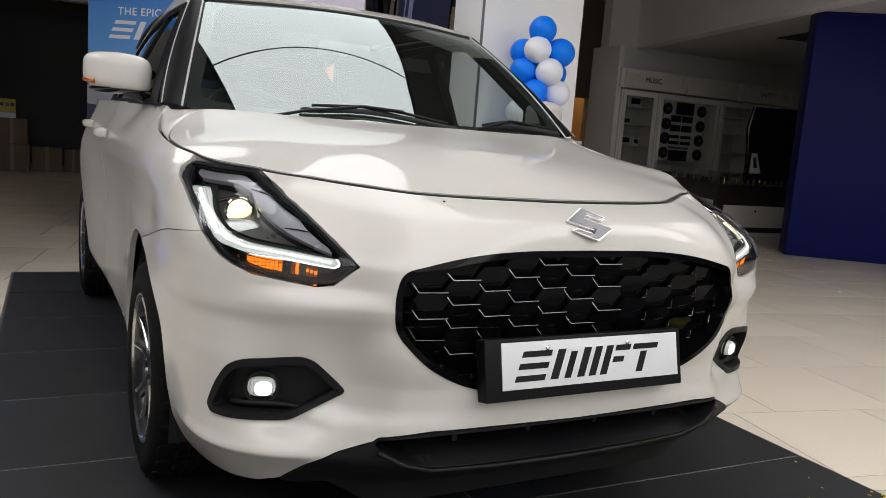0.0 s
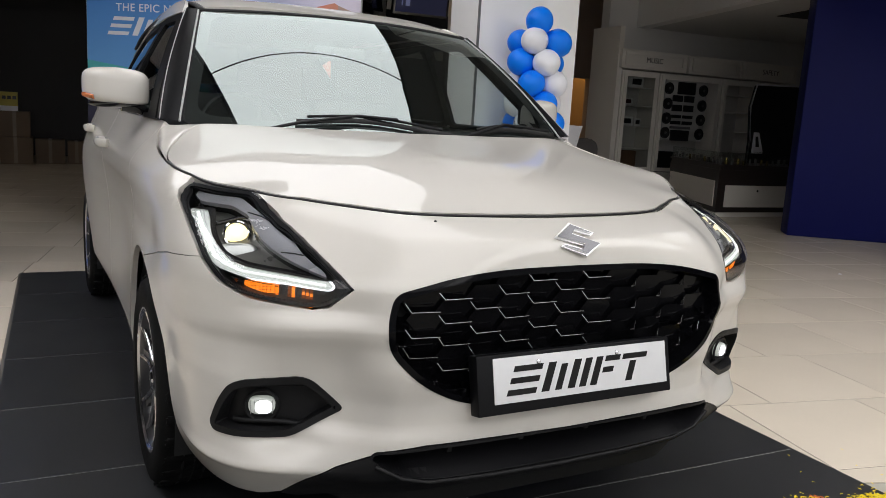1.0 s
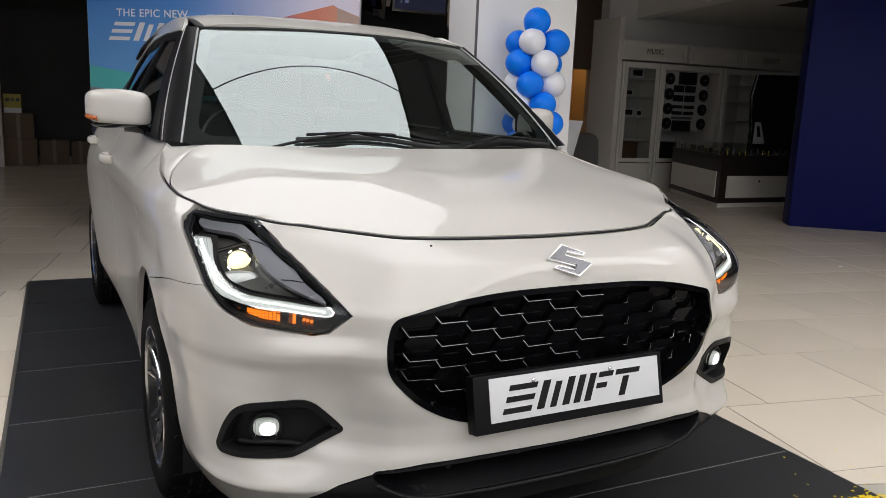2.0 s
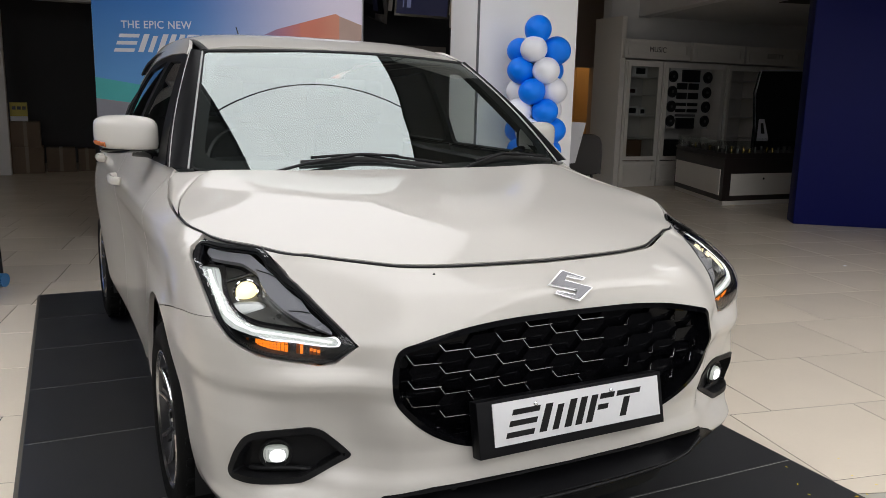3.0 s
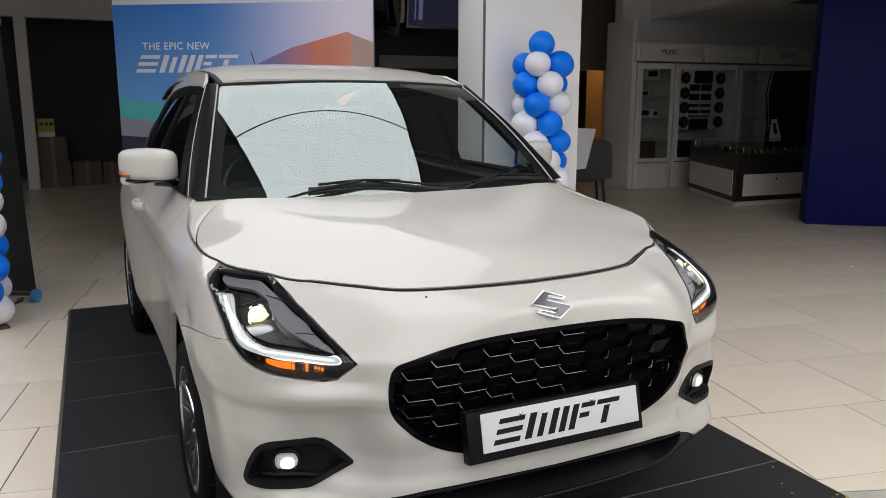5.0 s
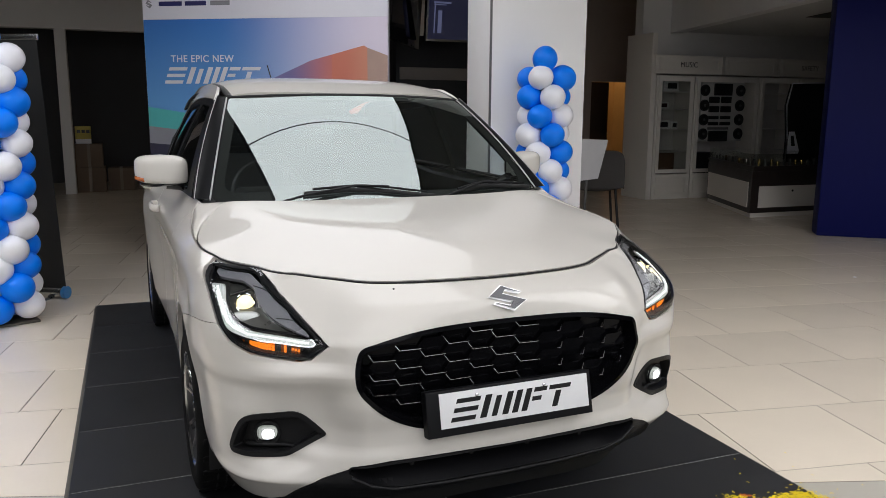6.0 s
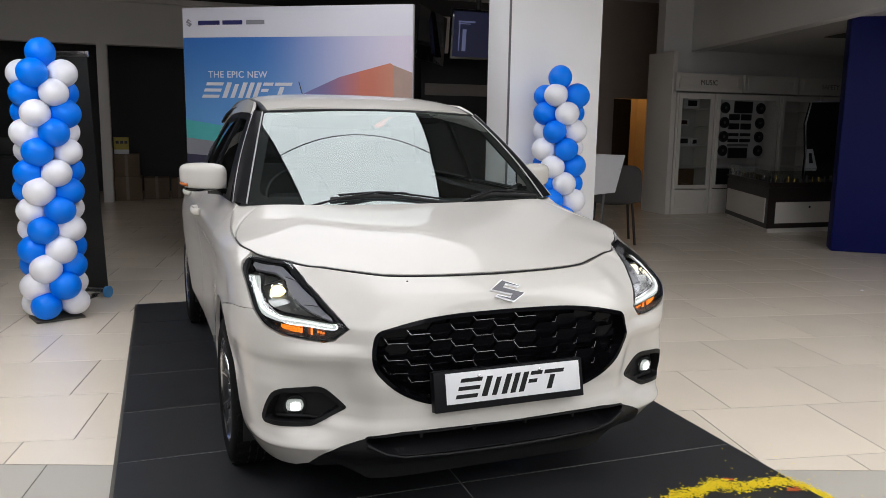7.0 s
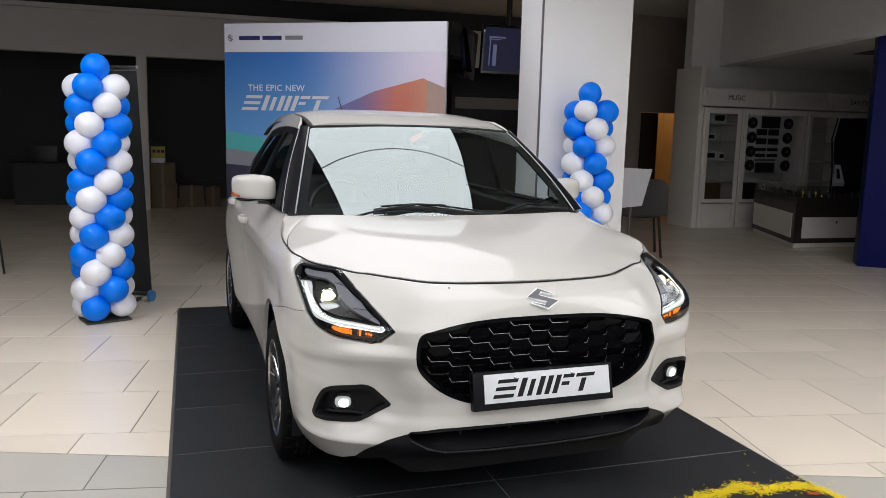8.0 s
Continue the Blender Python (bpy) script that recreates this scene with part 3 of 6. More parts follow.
tagged(bk, "white bulkhead over the accessory shop", "wall", kind="structure")
shop_ceiling = part("shop_ceiling", box(.2, -6, 2.68, 8.0, 4.95, 2.75), CEIL, at=pose(6.05, 4.6, 0, 0, 0, -15.5))
tagged(shop_ceiling, "low grey ceiling of the accessory shop", "ceiling", kind="structure")
# thin dark slab paints a recess's shade on the shop ceiling
tagged(part("shop_ceiling_recess", box(1.0, -1.2, 2.672, 5.5, 2.2, 2.68), DARK_WALL, at=pose(6.05, 4.6, 0, 0, 0, -15.5)), "thin dark slab for the shade of a recess in the shop ceiling", "ceiling", kind="structure")
tagged(part("shop_wall", box(6.70, 8.9, 0, 13.9, 9.1, CZ), WALL), "grey wall behind the accessory cabinets", "wall", kind="structure")

# blue wall
bw = part("blue_wall", box(0, 0, 0, 3.6, .35, CZ, .02), BLUE_VINYL, at=pose(6.30, 4.75, 0, 0, 0, -38))
tagged(bw, "deep blue vinyl clad wall", "wall", kind="structure")

# ---- the car ----
car = thing("car", "pearl white hatchback, black grille, lamps lit, on a black mat", "car", at=pose(-.005, 0, .012, 0, 0, 1.8))
G = .0013  # half a shut gap
ARCH_C, ARCH_R, REAR_C = .90, .385, 3.34
AXLE_Z, TYRE_R = .312, .308


def arch(cy, a0, a1, n=22, r=ARCH_R):
    """Points (s, z) of a wheel opening, from angle a0 to a1 in degrees (0 points to the tail)."""
    return [(along(cy + r * math.cos(a)), AXLE_Z + .005 + r * math.sin(a)) for a in (radians(a0 + (a1 - a0) * k / n) for k in range(n + 1))]


LAMP_EDGE = [(.566, .745, .010), (.617, .705, .02), (.652, .701, .03), (.719, .709, .04), (.796, .719, .04), (.865, .746, .04), (.910, .779, .03), (.969, .812, .04), (1.074, .855, .04), (1.159, .887, .03), (1.207, .909, .02),
             (1.210, .921, .012), (1.195, .923, .012), (1.141, .917, .03), (1.058, 0.915, .006), (0.972, 0.894, .006), (0.860, 0.874, .006), (0.763, 0.854, .006), (0.705, 0.833, .006), (0.661, 0.813, .006), (0.626, 0.791, .006), (0.595, 0.768, .006)]
LAMP_EDGE_R = fillet(LAMP_EDGE, .03)
FOG_EDGE = fillet([(.899, .418, .02), (.873, .470, .03), (.838, .518, .03), (.805, .531, .03), (.682, .541, .03), (.652, .531, .02), (.577, .466, .010), (.66, .423, .03), (.705, .402, .03), (.745, .398, .03), (.84, .400, .03), (.888, .402, .02)], .03)
GRILLE_HALF = [(.20, .786), (.335, .773), (.474, .741), (.488, .675), (.480, .612), (.41, .540), (.31, .487), (.20, .470)]
GRILLE_EDGE = fillet([(0, .787, 0)] + [(*p, r) for p, r in zip(GRILLE_HALF, (.1, .1, .025, .05, .06, .08, .06, .05))] + [(0, .466, 0)]
                     + [(-p[0], p[1], r) for p, r in zip(GRILLE_HALF[::-1], (.05, .06, .08, .06, .05, .025, .1, .1))], .05, 7)
LIP_TOP = [(0, .391), (.25, .395), (.385, .395), (.48, .385), (.59, .345), (.655, .312), (.728, .258)]


# front bumper with its openings
# way round one side: lamp top, lamp inner edge, lamp underside, split to the arch, arch, underside, lip
side = [(s, float(shut(s)) - .0045) for s in (.12, .25, .4, .55, .68, .8, .88, .94, 1.0, 1.035)]
side += [(1.057, 0.919), (0.973, 0.897), (0.859, 0.877), (0.760, 0.856), (0.702, 0.836), (0.658, 0.815), (0.622, 0.794), (0.591, 0.771), (.561, .745)]
side += [(.615, .701), (.652, .697), (.719, .705), (.796, .715), (.868, .742), (.914, .775), (.936, .787)]
split = [(.936, .787), (1.100, .769), (along(.57), .748), (along(.80), .698)]
side += [(s, z - G) for s, z in split[1:]]
front_arch = arch(ARCH_C, 104, 190)
side += front_arch + [(along(.50), .235), (.90, .232), (.80, .240)]
side += [(s, z + .001) for s, z in LIP_TOP[:0:-1]]
bumper_outline = [(0, .889 - .0045)] + side + [(0, .392)] + [(-s, z) for s, z in side[::-1]]
bumper = part("front_bumper", sheet("front_bumper", skin, bumper_outline, [GRILLE_EDGE, FOG_EDGE, mirror2(FOG_EDGE)], .011, .02), PAINT, car, "pearl white front bumper skin")

# wings
for sg, nm in ((1, "front_wing"), (-1, "front_wing")):
    w = [(1.100, .769 + G), (.936, .787 + G), (.974, .809), (1.079, .851), (1.164, .883), (1.213, .906), (1.217, .923)]
    w += [(s, float(shut(s)) - .004) for s in (1.222, 1.27, 1.35, 1.42, 1.52, 1.62, 1.72, along(1.12))]
    w += [(along(1.15), 1.045), (along(1.150), 1.0), (along(1.135), .93), (along(1.165), .80), (along(1.24), .64), (along(1.305), .48), (along(1.315), .25)]
    w += arch(ARCH_C, -12, 104) + [(along(.80), .698 + G), (along(.57), .748 + G)]
    part(nm, sheet(nm, skin, [(sg * s, z) for s, z in w], (), .02, .016, flip=False), PAINT, car)


def waist(y):
    return 1.057 + .010 * (y - 1.3)


# doors, rear quarters
for sg in (1, -1):
    d = [(along(1.155), 1.052), (along(1.155), .999), (along(1.14), .93), (along(1.17), .80), (along(1.245), .64), (along(1.31), .48), (along(1.32), .25), (along(1.5), .245), (along(2.17), .245),
         (along(2.17), .6), (along(2.19), .9), (along(2.20), waist(2.2))] + [(along(y), waist(y)) for y in (1.9, 1.6, 1.3)]
    door = part("front_door", sheet("front_door", skin, [(sg * s, z) for s, z in d], (), .025, .016), PAINT, car)
    d = [(along(2.205), waist(2.2)), (along(2.195), .9), (along(2.175), .6), (along(2.175), .245), (along(2.93), .245)] + arch(REAR_C, 185, 125)
    d += [(along(3.10), .8), (along(3.14), .95), (along(3.16), waist(3.16))] + [(along(y), waist(y)) for y in (2.9, 2.6, 2.4)]
    rear_door = part("rear_door", sheet("rear_door", skin, [(sg * s, z) for s, z in d], (), .025, .016), PAINT, car)
    d = arch(REAR_C, 124, -10) + [(END - .62, .235), (END - .62, waist(3.7)), (along(3.5), waist(3.5)), (along(3.165), waist(3.16)), (along(3.145), .95), (along(3.105), .8)]
    part("rear_quarter", sheet("rear_quarter", skin, [(sg * s, z) for s, z in d], (), .03, .016), PAINT, car)
    # sill under the doors
    d = [(along(1.32), .24), (along(2.9), .24), (along(2.88), .185), (along(1.34), .185)]
    part("sill", sheet("sill", skin, [(sg * s, z) for s, z in d], (), .03, .02), MATT_BLACK, car)
    # handles
    for y, owner in ((2.03, door), (2.95, rear_door)):
        zz = .935 + .02 * (y - 2)
        p = skin([sg * along(y)], [zz])[0]
        h = sweep([(p[0] + sg * a, p[1] + b, p[2]) for a, b in ((.004, -.10), (.028, -.085), (.036, -.03), (.036, .03), (.028, .085), (.004, .10))], .012, 10, 1.5)
        part("door_handle", h, PAINT, owner, "white pull handle")
tail = [(END - .617, .235), (END - .617, waist(3.7)), (END - .3, waist(3.8)), (END, waist(3.86))]
for sg in (1, -1):
    part("tailgate", sheet("tailgate", skin, [(sg * s, z) for s, z in tail + [(END, .235)]], (), .04, .016), PAINT, car)

# bonnet: its edge leaves the wing at a corner and runs up and back to the scuttle
es = np.linspace(0, 1.375, 40)
ep = skin(es, shut(es))[:, :2]
en = np.stack([np.gradient(ep[:, 1]), -np.gradient(ep[:, 0])], 1)
en /= np.linalg.norm(en, axis=1)[:, None]
hp = ep - en * .0045
CORNER_LINE = [(.818, .775), (.808, .83), (.787, .92), (.748, 1.005), (.706, 1.068), (.668, 1.10)]
back = [(x, 1.005 + .17 * x * x + (.012 if x > .6 else 0)) for x in (.62, .5, .35, .2, 0)]
hood_half = [tuple(p) for p in hp] + CORNER_LINE + back
hood = hood_half + [(-x, y) for x, y in hood_half[::-1] if abs(x) > 1e-6]
bonnet = part("bonnet", sheet("bonnet", bonnet_z, hood, (), .02, .02, lift=.001), PAINT, car, "pearl white sculpted bonnet")
INNER = np.array([(x + .0035, y + .0025) for x, y in CORNER_LINE] + [(.70, 1.128), (.745, 1.155)])


def wing_top(sg):
    """The shoulder between the bonnet's rear corner and the wing's upper edge, up to the pillar's foot."""
    bm = bmesh.new()
    u = np.linspace(0, 1, len(INNER))
    grid = []
    for t in np.linspace(0, 1, 25):
        x, y = np.interp(t, u, INNER[:, 0]), np.interp(t, u, INNER[:, 1])
        a = np.array(bonnet_z([x], [y])[0])
        s_ = 1.383 + (along(1.152) - 1.383) * t
        b = np.array(skin([s_], [float(shut(s_)) + .001])[0])
        rowv = []
        for k in np.linspace(0, 1, 7):
            p = a + (b - a) * k
            p[2] += .005 * t * 4 * k * (1 - k)
            rowv.append(p)
        rowv.append(b + np.array([-.012, 0, -.02]))
        rowv.insert(0, a + np.array([.001, .001, -.02]))
        grid.append([bm.verts.new((sg * p[0], p[1], p[2])) for p in rowv])
    for p, q in zip(grid, grid[1:]):
        for i in range(len(p) - 1):
            f = (p[i], p[i + 1], q[i + 1], q[i])
            bm.faces.new(f if sg > 0 else f[::-1])
    return smooth(bm, 40)


for sg in (1, -1):
    part("wing_top", wing_top(sg), PAINT, car)
    # black bead stands in for the shade in the bonnet's shut gap
    gap = [(sg * p[0], p[1], float(z) - .0035) for p, z in zip(ep - en * .0035, shut(es))]
    part("bonnet_seal", sweep(gap, .0032, 8), SEAL, car, "black bead for the shade in the bonnet gap")

# windscreen, roof, flanks of the cabin
sw = fillet([(-.716, 0), (.716, 0), (.560, .748), (-.560, .748)], .03)
ws = part("windscreen", sheet("windscreen", screen, sw, (), .03, .004), WINDSCREEN, car, "reflective laminated windscreen")
ro = [(x, 1.632 + .215 * x * x) for x in np.linspace(-.545, .545, 15)] + [(.55, 2.2), (.545, 2.8), (.53, 3.45), (.50, 3.66), (-.50, 3.66), (-.53, 3.45), (-.545, 2.8), (-.55, 2.2)]
roof = part("roof", sheet("roof", roof_z, ro, (), .03, .02), PAINT, car, "pearl white roof")


def pillar_y(z):
    return 1.13 + (z - 1.035) * (1.735 - 1.13) / (1.455 - 1.035)


for sg, surf in ((1, cabin), (-1, cabin_r)):
    w1 = fillet([(1.36, 1.072), (2.14, 1.078), (2.11, 1.425), (1.80, 1.418)], .03)
    w2 = fillet([(2.24, 1.082), (3.02, 1.095), (2.98, 1.30), (2.80, 1.395), (2.20, 1.43)], .03)
    ring = [(1.21, 1.060), (2.0, 1.057), (3.2, 1.068), (3.50, 1.072), (3.46, 1.25), (3.34, 1.39), (3.15, 1.445), (2.9, 1.468), (2.2, 1.475), (1.9, 1.468), (1.76, 1.455), (pillar_y(1.25), 1.25)]
    frame_ob = part("window_frame", sheet("window_frame", surf, ring, [w1, w2], .03, .02, flip=(sg < 0)), SATIN_BLACK, car, "gloss black pillars and window surround")
    part("front_side_window", sheet("front_side_window", surf, grown(w1, .003), (), .05, .004, lift=-.008, flip=(sg < 0)), SIDE_GLASS, frame_ob, "dark tinted side glass")
    part("rear_side_window", sheet("rear_side_window", surf, grown(w2, .003), (), .05, .004, lift=-.008, flip=(sg < 0)), SIDE_GLASS, frame_ob, "dark tinted side glass")
    rail = [(1.735, 1.440), (1.82, 1.448), (1.9, 1.450), (2.2, 1.456), (2.6, 1.447), (2.95, 1.425), (3.15, 1.385), (3.30, 1.33), (3.34, 1.34), (3.2, 1.43), (2.95, 1.49), (2.6, 1.514), (2.2, 1.524), (1.9, 1.508), (1.80, 1.478)]
    part("roof_rail", sheet("roof_rail", surf, fillet(rail, .02), (), .02, .014, lift=.005, flip=(sg < 0)), PAINT, car, "white cant rail over the side windows")


def on_skin(s, z, lift=0.0):
    """A frame on the skin: place and axes (along, up, outwards)."""
    p = skin([s], [z])[0]
    n = normals(skin, np.array([[s, z]]), False)[0]
    up = Vector((0, 0, 1)) - Vector(n) * n[2]
    up.normalize()
    out = Vector(n)
    al = up.cross(out)
    m = Matrix((al, up, out)).transposed().to_4x4()
    m.translation = Vector(p) + out * lift
    return m


def disc(rx, ry, h, seg=32, power=2.0, dome=.3):
    """A rounded flat knob lying in x, y, with a domed top at height h."""
    bm = bmesh.new()
    rings = []
    for k, (f, z) in enumerate(((1, -h), (1, 0), (.96, h * .5), (.8, h), (.5, h * (1 + dome)), (.2, h * (1 + dome * 1.3)))):
        ring = []
        for i in range(seg):
            a = 2 * math.pi * i / seg
            c, s = math.cos(a), math.sin(a)
            ring.append(bm.verts.new((rx * f * math.copysign(abs(c) ** (2 / power), c), ry * f * math.copysign(abs(s) ** (2 / power), s), z)))
        rings.append(ring)
    for p, q in zip(rings, rings[1:]):
        for i in range(seg):
            j = (i + 1) % seg
            bm.faces.new((p[i], p[j], q[j], q[i]))
    bm.faces.new(rings[-1])
    bm.faces.new(rings[0][::-1])
    return smooth(bm, 50)


# ---- headlamps ----
DEEP = -.022
DRL_OUT = [(1.130, .884), (1.056, .856), (.934, .799), (.889, .776), (.824, .766), (.711, .761), (.619, .745)]
DRL_IN = [(.611, .752), (.617, .764), (.716, .778), (.819, .788), (.867, .797), (.909, .814), (1.050, .872), (1.088, .885)]
DRL_EDGE = fillet(DRL_OUT + DRL_IN, .010)
SIGNAL_EDGE = fillet([(0.905, 0.756), (0.736, 0.759), (0.640, 0.735), (0.632, 0.720), (0.660, 0.706), (0.735, 0.706), (0.835, 0.722)], .008)
PANEL_EDGE = fillet([(1.200, .918), (1.152, .916), (1.079, .909), (.909, .876), (.728, .834), (.630, .785), (.620, .771), (.671, .788), (.755, .813), (.833, .837), (.968, .879), (1.053, .894), (1.137, .897), (1.175, .906)], .012)
BOWL_EDGE = fillet([(1.163, .905), (1.095, .904), (1.005, .889), (.857, .848), (.769, .824), (.633, .784), (.725, .793), (.832, .803), (.900, .817), (.983, .849)], .02)


def lamp_terms(s, z):
    a, b = (s - .85) / .3, (z - .82) / .1
    return np.stack([a * 0 + 1, a, b, a * a, a * b, b * b, a ** 3, a * a * b, a * b * b, b ** 3], -1)


# an even surface through the lamp's opening, for the parts inside it
_ls, _lz = (v.ravel() for v in np.meshgrid(np.linspace(.55, 1.25, 71), np.linspace(.69, .94, 51)))
_in = inside(np.stack([_ls, _lz], 1), np.array([p[:2] for p in LAMP_EDGE]))
_lamp_fit = np.linalg.lstsq(lamp_terms(_ls[_in], _lz[_in]), skin(_ls[_in], _lz[_in])[:, :2], rcond=None)[0]


def lamp_skin(s, z):
    s, z = np.atleast_1d(np.asarray(s, float)), np.atleast_1d(np.asarray(z, float))
    xy = lamp_terms(np.abs(s), z) @ _lamp_fit
    return np.stack([np.where(s < 0, -1, 1) * xy[:, 0], xy[:, 1], z], 1)


def in_lamp(s, z, lift):
    n = normals(lamp_skin, np.array([[s, z]]), False)[0]
    return tuple(lamp_skin([s], [z])[0] + n * lift)


for sg in (1, -1):
    m2 = (lambda p: p) if sg > 0 else mirror2
    ring_in = m2(grown(LAMP_EDGE_R, -.006))
    lamp = part("headlamp", sheet("headlamp", skin, m2(LAMP_EDGE_R), [ring_in], .012, .065, lift=-.003), SATIN_BLACK, car, "clear projector headlamp with lit daytime light and amber signal")
    part("housing", sheet("housing", skin, m2(grown(LAMP_EDGE_R, -.004)), (), .02, 0, lift=-.066), LAMP_BACK, lamp, "dark lamp housing")
    part("bezel", sheet("bezel", skin, ring_in, [m2(grown(LAMP_EDGE_R, -.008))], .012, .006, lift=-.008), SATIN_BLACK, lamp, "thin dark edge line")
    part("inner_panel", sheet("inner_panel", lamp_skin, m2(PANEL_EDGE), (), .012, .01, lift=-.014), LAMP_PANEL, lamp, "satin silver inner panel")
    for line in (((.985, .884), (.93, .878), (.885, .871)), ((.755, .816), (.72, .815), (.685, .812))):
        part("panel_seam", sweep([in_lamp(sg * s, z, -.0125) for s, z in line], .0014, 6), SEAL, lamp)
    part("bowl", sheet("bowl", lamp_skin, m2(BOWL_EDGE), (), .014, .01, lift=-.050), LAMP_BOWL, lamp, "dark silvered bowl round the projector")
    part("bowl_edge", sheet("bowl_edge", lamp_skin, m2(grown(BOWL_EDGE, .004)), [m2(grown(BOWL_EDGE, -.001))], .012, .03, lift=DEEP - .006), GLOSS_BLACK, lamp)
    tube = part("light_tube", sheet("light_tube", lamp_skin, m2(DRL_EDGE), (), .008, .016, lift=DEEP), LED, lamp, "glowing white daytime light tube")
    part("tube_frame", sheet("tube_frame", lamp_skin, m2(grown(DRL_EDGE, .006)), [m2(grown(DRL_EDGE, .001))], .01, .014, lift=DEEP + .002), CHROME, lamp, "thin chrome surround")
    core = [(1.098, .880), (1.033, .857), (.916, .804), (.874, .789), (.822, .778), (.712, .769), (.625, .755)]
    part("tube_core", sweep([in_lamp(sg * s, z, DEEP + .002) for s, z in core], .0045, 8, .7), LED_CORE, tube, "brighter core of the light tube")
    for k in range(4):
        f = .2 + .2 * k
        rib = [(1.090 + .035 * f, .8845 - .0005 * f), (1.046 + .012 * f, .869 - .011 * f), (.912 + .020 * f, .812 - .011 * f)]
        part("tube_rib", sweep([in_lamp(sg * s, z, DEEP + .001) for s, z in rib], .0011, 6), TRIM_GREY, tube, "fine rib in the light tube")
    part("signal", sheet("signal", skin, m2(SIGNAL_EDGE), (), .008, .01, lift=-.040), LAMP_BACK, lamp)
    # amber cells of the turn signal
    for k, (s0, s1, n) in enumerate(((.842, .850, 1), (.735, .822, 9), (.695, .715, 2), (.652, .680, 3))):
        for i in range(n):
            a0, a1 = s0 + (s1 - s0) * i / n, s0 + (s1 - s0) * (i + .78) / n
            tilt_ = .26 * max(0, .735 - a0)
            for r in range(6):
                z0 = .7125 - tilt_ + r * (.0078 - .08 * max(0, .735 - a0) * .1) + (.012 if a0 > .82 else 0)
                if z0 > .752 - tilt_ * .2:
                    continue
                lit = (k in (1,) and not (i < 1 and r > 3)) or (k == 2 and i == 0) or (k == 3 and r in (1, 3))
                part("signal_cell", sheet("signal_cell", skin, m2([(a0, z0), (a1, z0), (a1, z0 + .006), (a0, z0 + .006)]), (), .006, .004, lift=-.034), AMBER if lit else AMBER_OFF, lamp, "amber signal cell")
    base = Matrix.Translation(in_lamp(sg * .966, .864, -.046)) @ pose(0, 0, 0, 82, 0, sg * 14)
    part("projector_ring", smooth(turned([(.022, .0), (.029, .006), (.032, .014), (.029, .018), (.026, .016), (.024, .002)], 40, "Z")), CHROME, lamp, "chrome projector ring", at=base)
    part("projector", disc(.024, .024, .012, 36, 2.6, .6), PROJECTOR, lamp, "lit warm projector lens", at=base @ pose(0, 0, .002))
    part("projector_hood", sweep([in_lamp(sg * s, z, -.036) for s, z in ((1.045, .868), (1.020, .888), (.96, .890), (.915, .884))], .005, 8), GLOSS_BLACK, lamp, "black brow over the projector")
    part("side_reflector", box(-.010, -.018, -.004, .010, .018, .010, .004), CHROME, lamp, at=Matrix.Translation(in_lamp(sg * .912, .866, -.044)) @ pose(0, 0, 0, 82, 0, sg * 14))
    part("lower_reflector", disc(.046, .017, .004, 32, 2.4, .2), BOWL_SILVER, lamp, "silvered lower reflector", at=Matrix.Translation(in_lamp(sg * .905, .834, -.046)) @ pose(0, 0, 0, 70, 0, sg * 14))
    ln = part("lens", sheet("lens", skin, m2(grown(LAMP_EDGE_R, -.001)), (), .014, .003, lift=.0015), LENS, lamp, "clear curved lens")
    ln.visible_shadow = False

# ---- fog lamps ----
for sg in (1, -1):
    m2 = (lambda p: p) if sg > 0 else mirror2
    fog = part("fog_lamp", sheet("fog_lamp", skin, m2(grown(FOG_EDGE, .002)), [m2(grown(FOG_EDGE, -.014))], .012, .04, lift=.004), MATT_BLACK, car, "black pentagonal fog lamp bezel with lit lamp")
    part("fog_recess", sheet("fog_recess", skin, m2(grown(FOG_EDGE, -.010)), (), .016, 0, lift=-.034), MATT_BLACK, fog)
    for zz, s0, s1 in ((.512, .66, .835), (.424, .68, .85)):
        rib = [tuple(on_skin(sg * s, zz, -.026).translation) for s in np.linspace(s0, s1, 10)]
        part("rib", sweep(rib, .007, 8), MATT_BLACK, fog)
    q_ = on_skin(sg * .755, .462, 0).to_3x3().to_4x4()
    b = Matrix.Translation(on_skin(sg * .770, .460, -.026).translation) @ q_
    part("fog_ring", smooth(turned([(.030, -.004), (.038, -.002), (.040, .001), (.037, .004), (.034, .003), (.031, -.003)], 36, "Z")), MATT_BLACK, fog, at=b)
    fl = part("fog_lens", disc(.0295, .0205, .009, 36, 2.8, .3), LED, fog, "bright white fog lens", at=b)
    part("fog_bulb", disc(.019, .0165, .004, 32, 2.4, .4), FOG_GLOW, fl, "glaring lamp in the lens", at=pose(-sg * .004, 0, .0098))
    for k in range(-3, 4):
        part("lens_rib", rod((k * .0078, -.0165, .0105), (k * .0078, .0165, .0105), .0008, 6), TRIM_GREY, fl)

# ---- grille ----
grille = part("grille", sheet("grille", skin, grown(GRILLE_EDGE, .001), [grown(GRILLE_EDGE, -.013)], .014, .05, lift=.002), GRILLE_BLACK, car, "piano black honeycomb grille")
part("grille_back", sheet("grille_back", skin, grown(GRILLE_EDGE, .004), (), .03, 0, lift=-.065), DARK, grille, "near-black sheet for the shade behind the grille")
hexw, hexh, flat_h, PITCH, RISE = .051, .027, .031, .080, .0545
face = bmesh.new()
pts = [(-hexw, 0, -.006), (-flat_h, -hexh, -.016), (flat_h, -hexh, -.016), (hexw, 0, -.006), (flat_h, hexh, .004), (-flat_h, hexh, .004)]
vs = [face.verts.new(p) for p in pts]
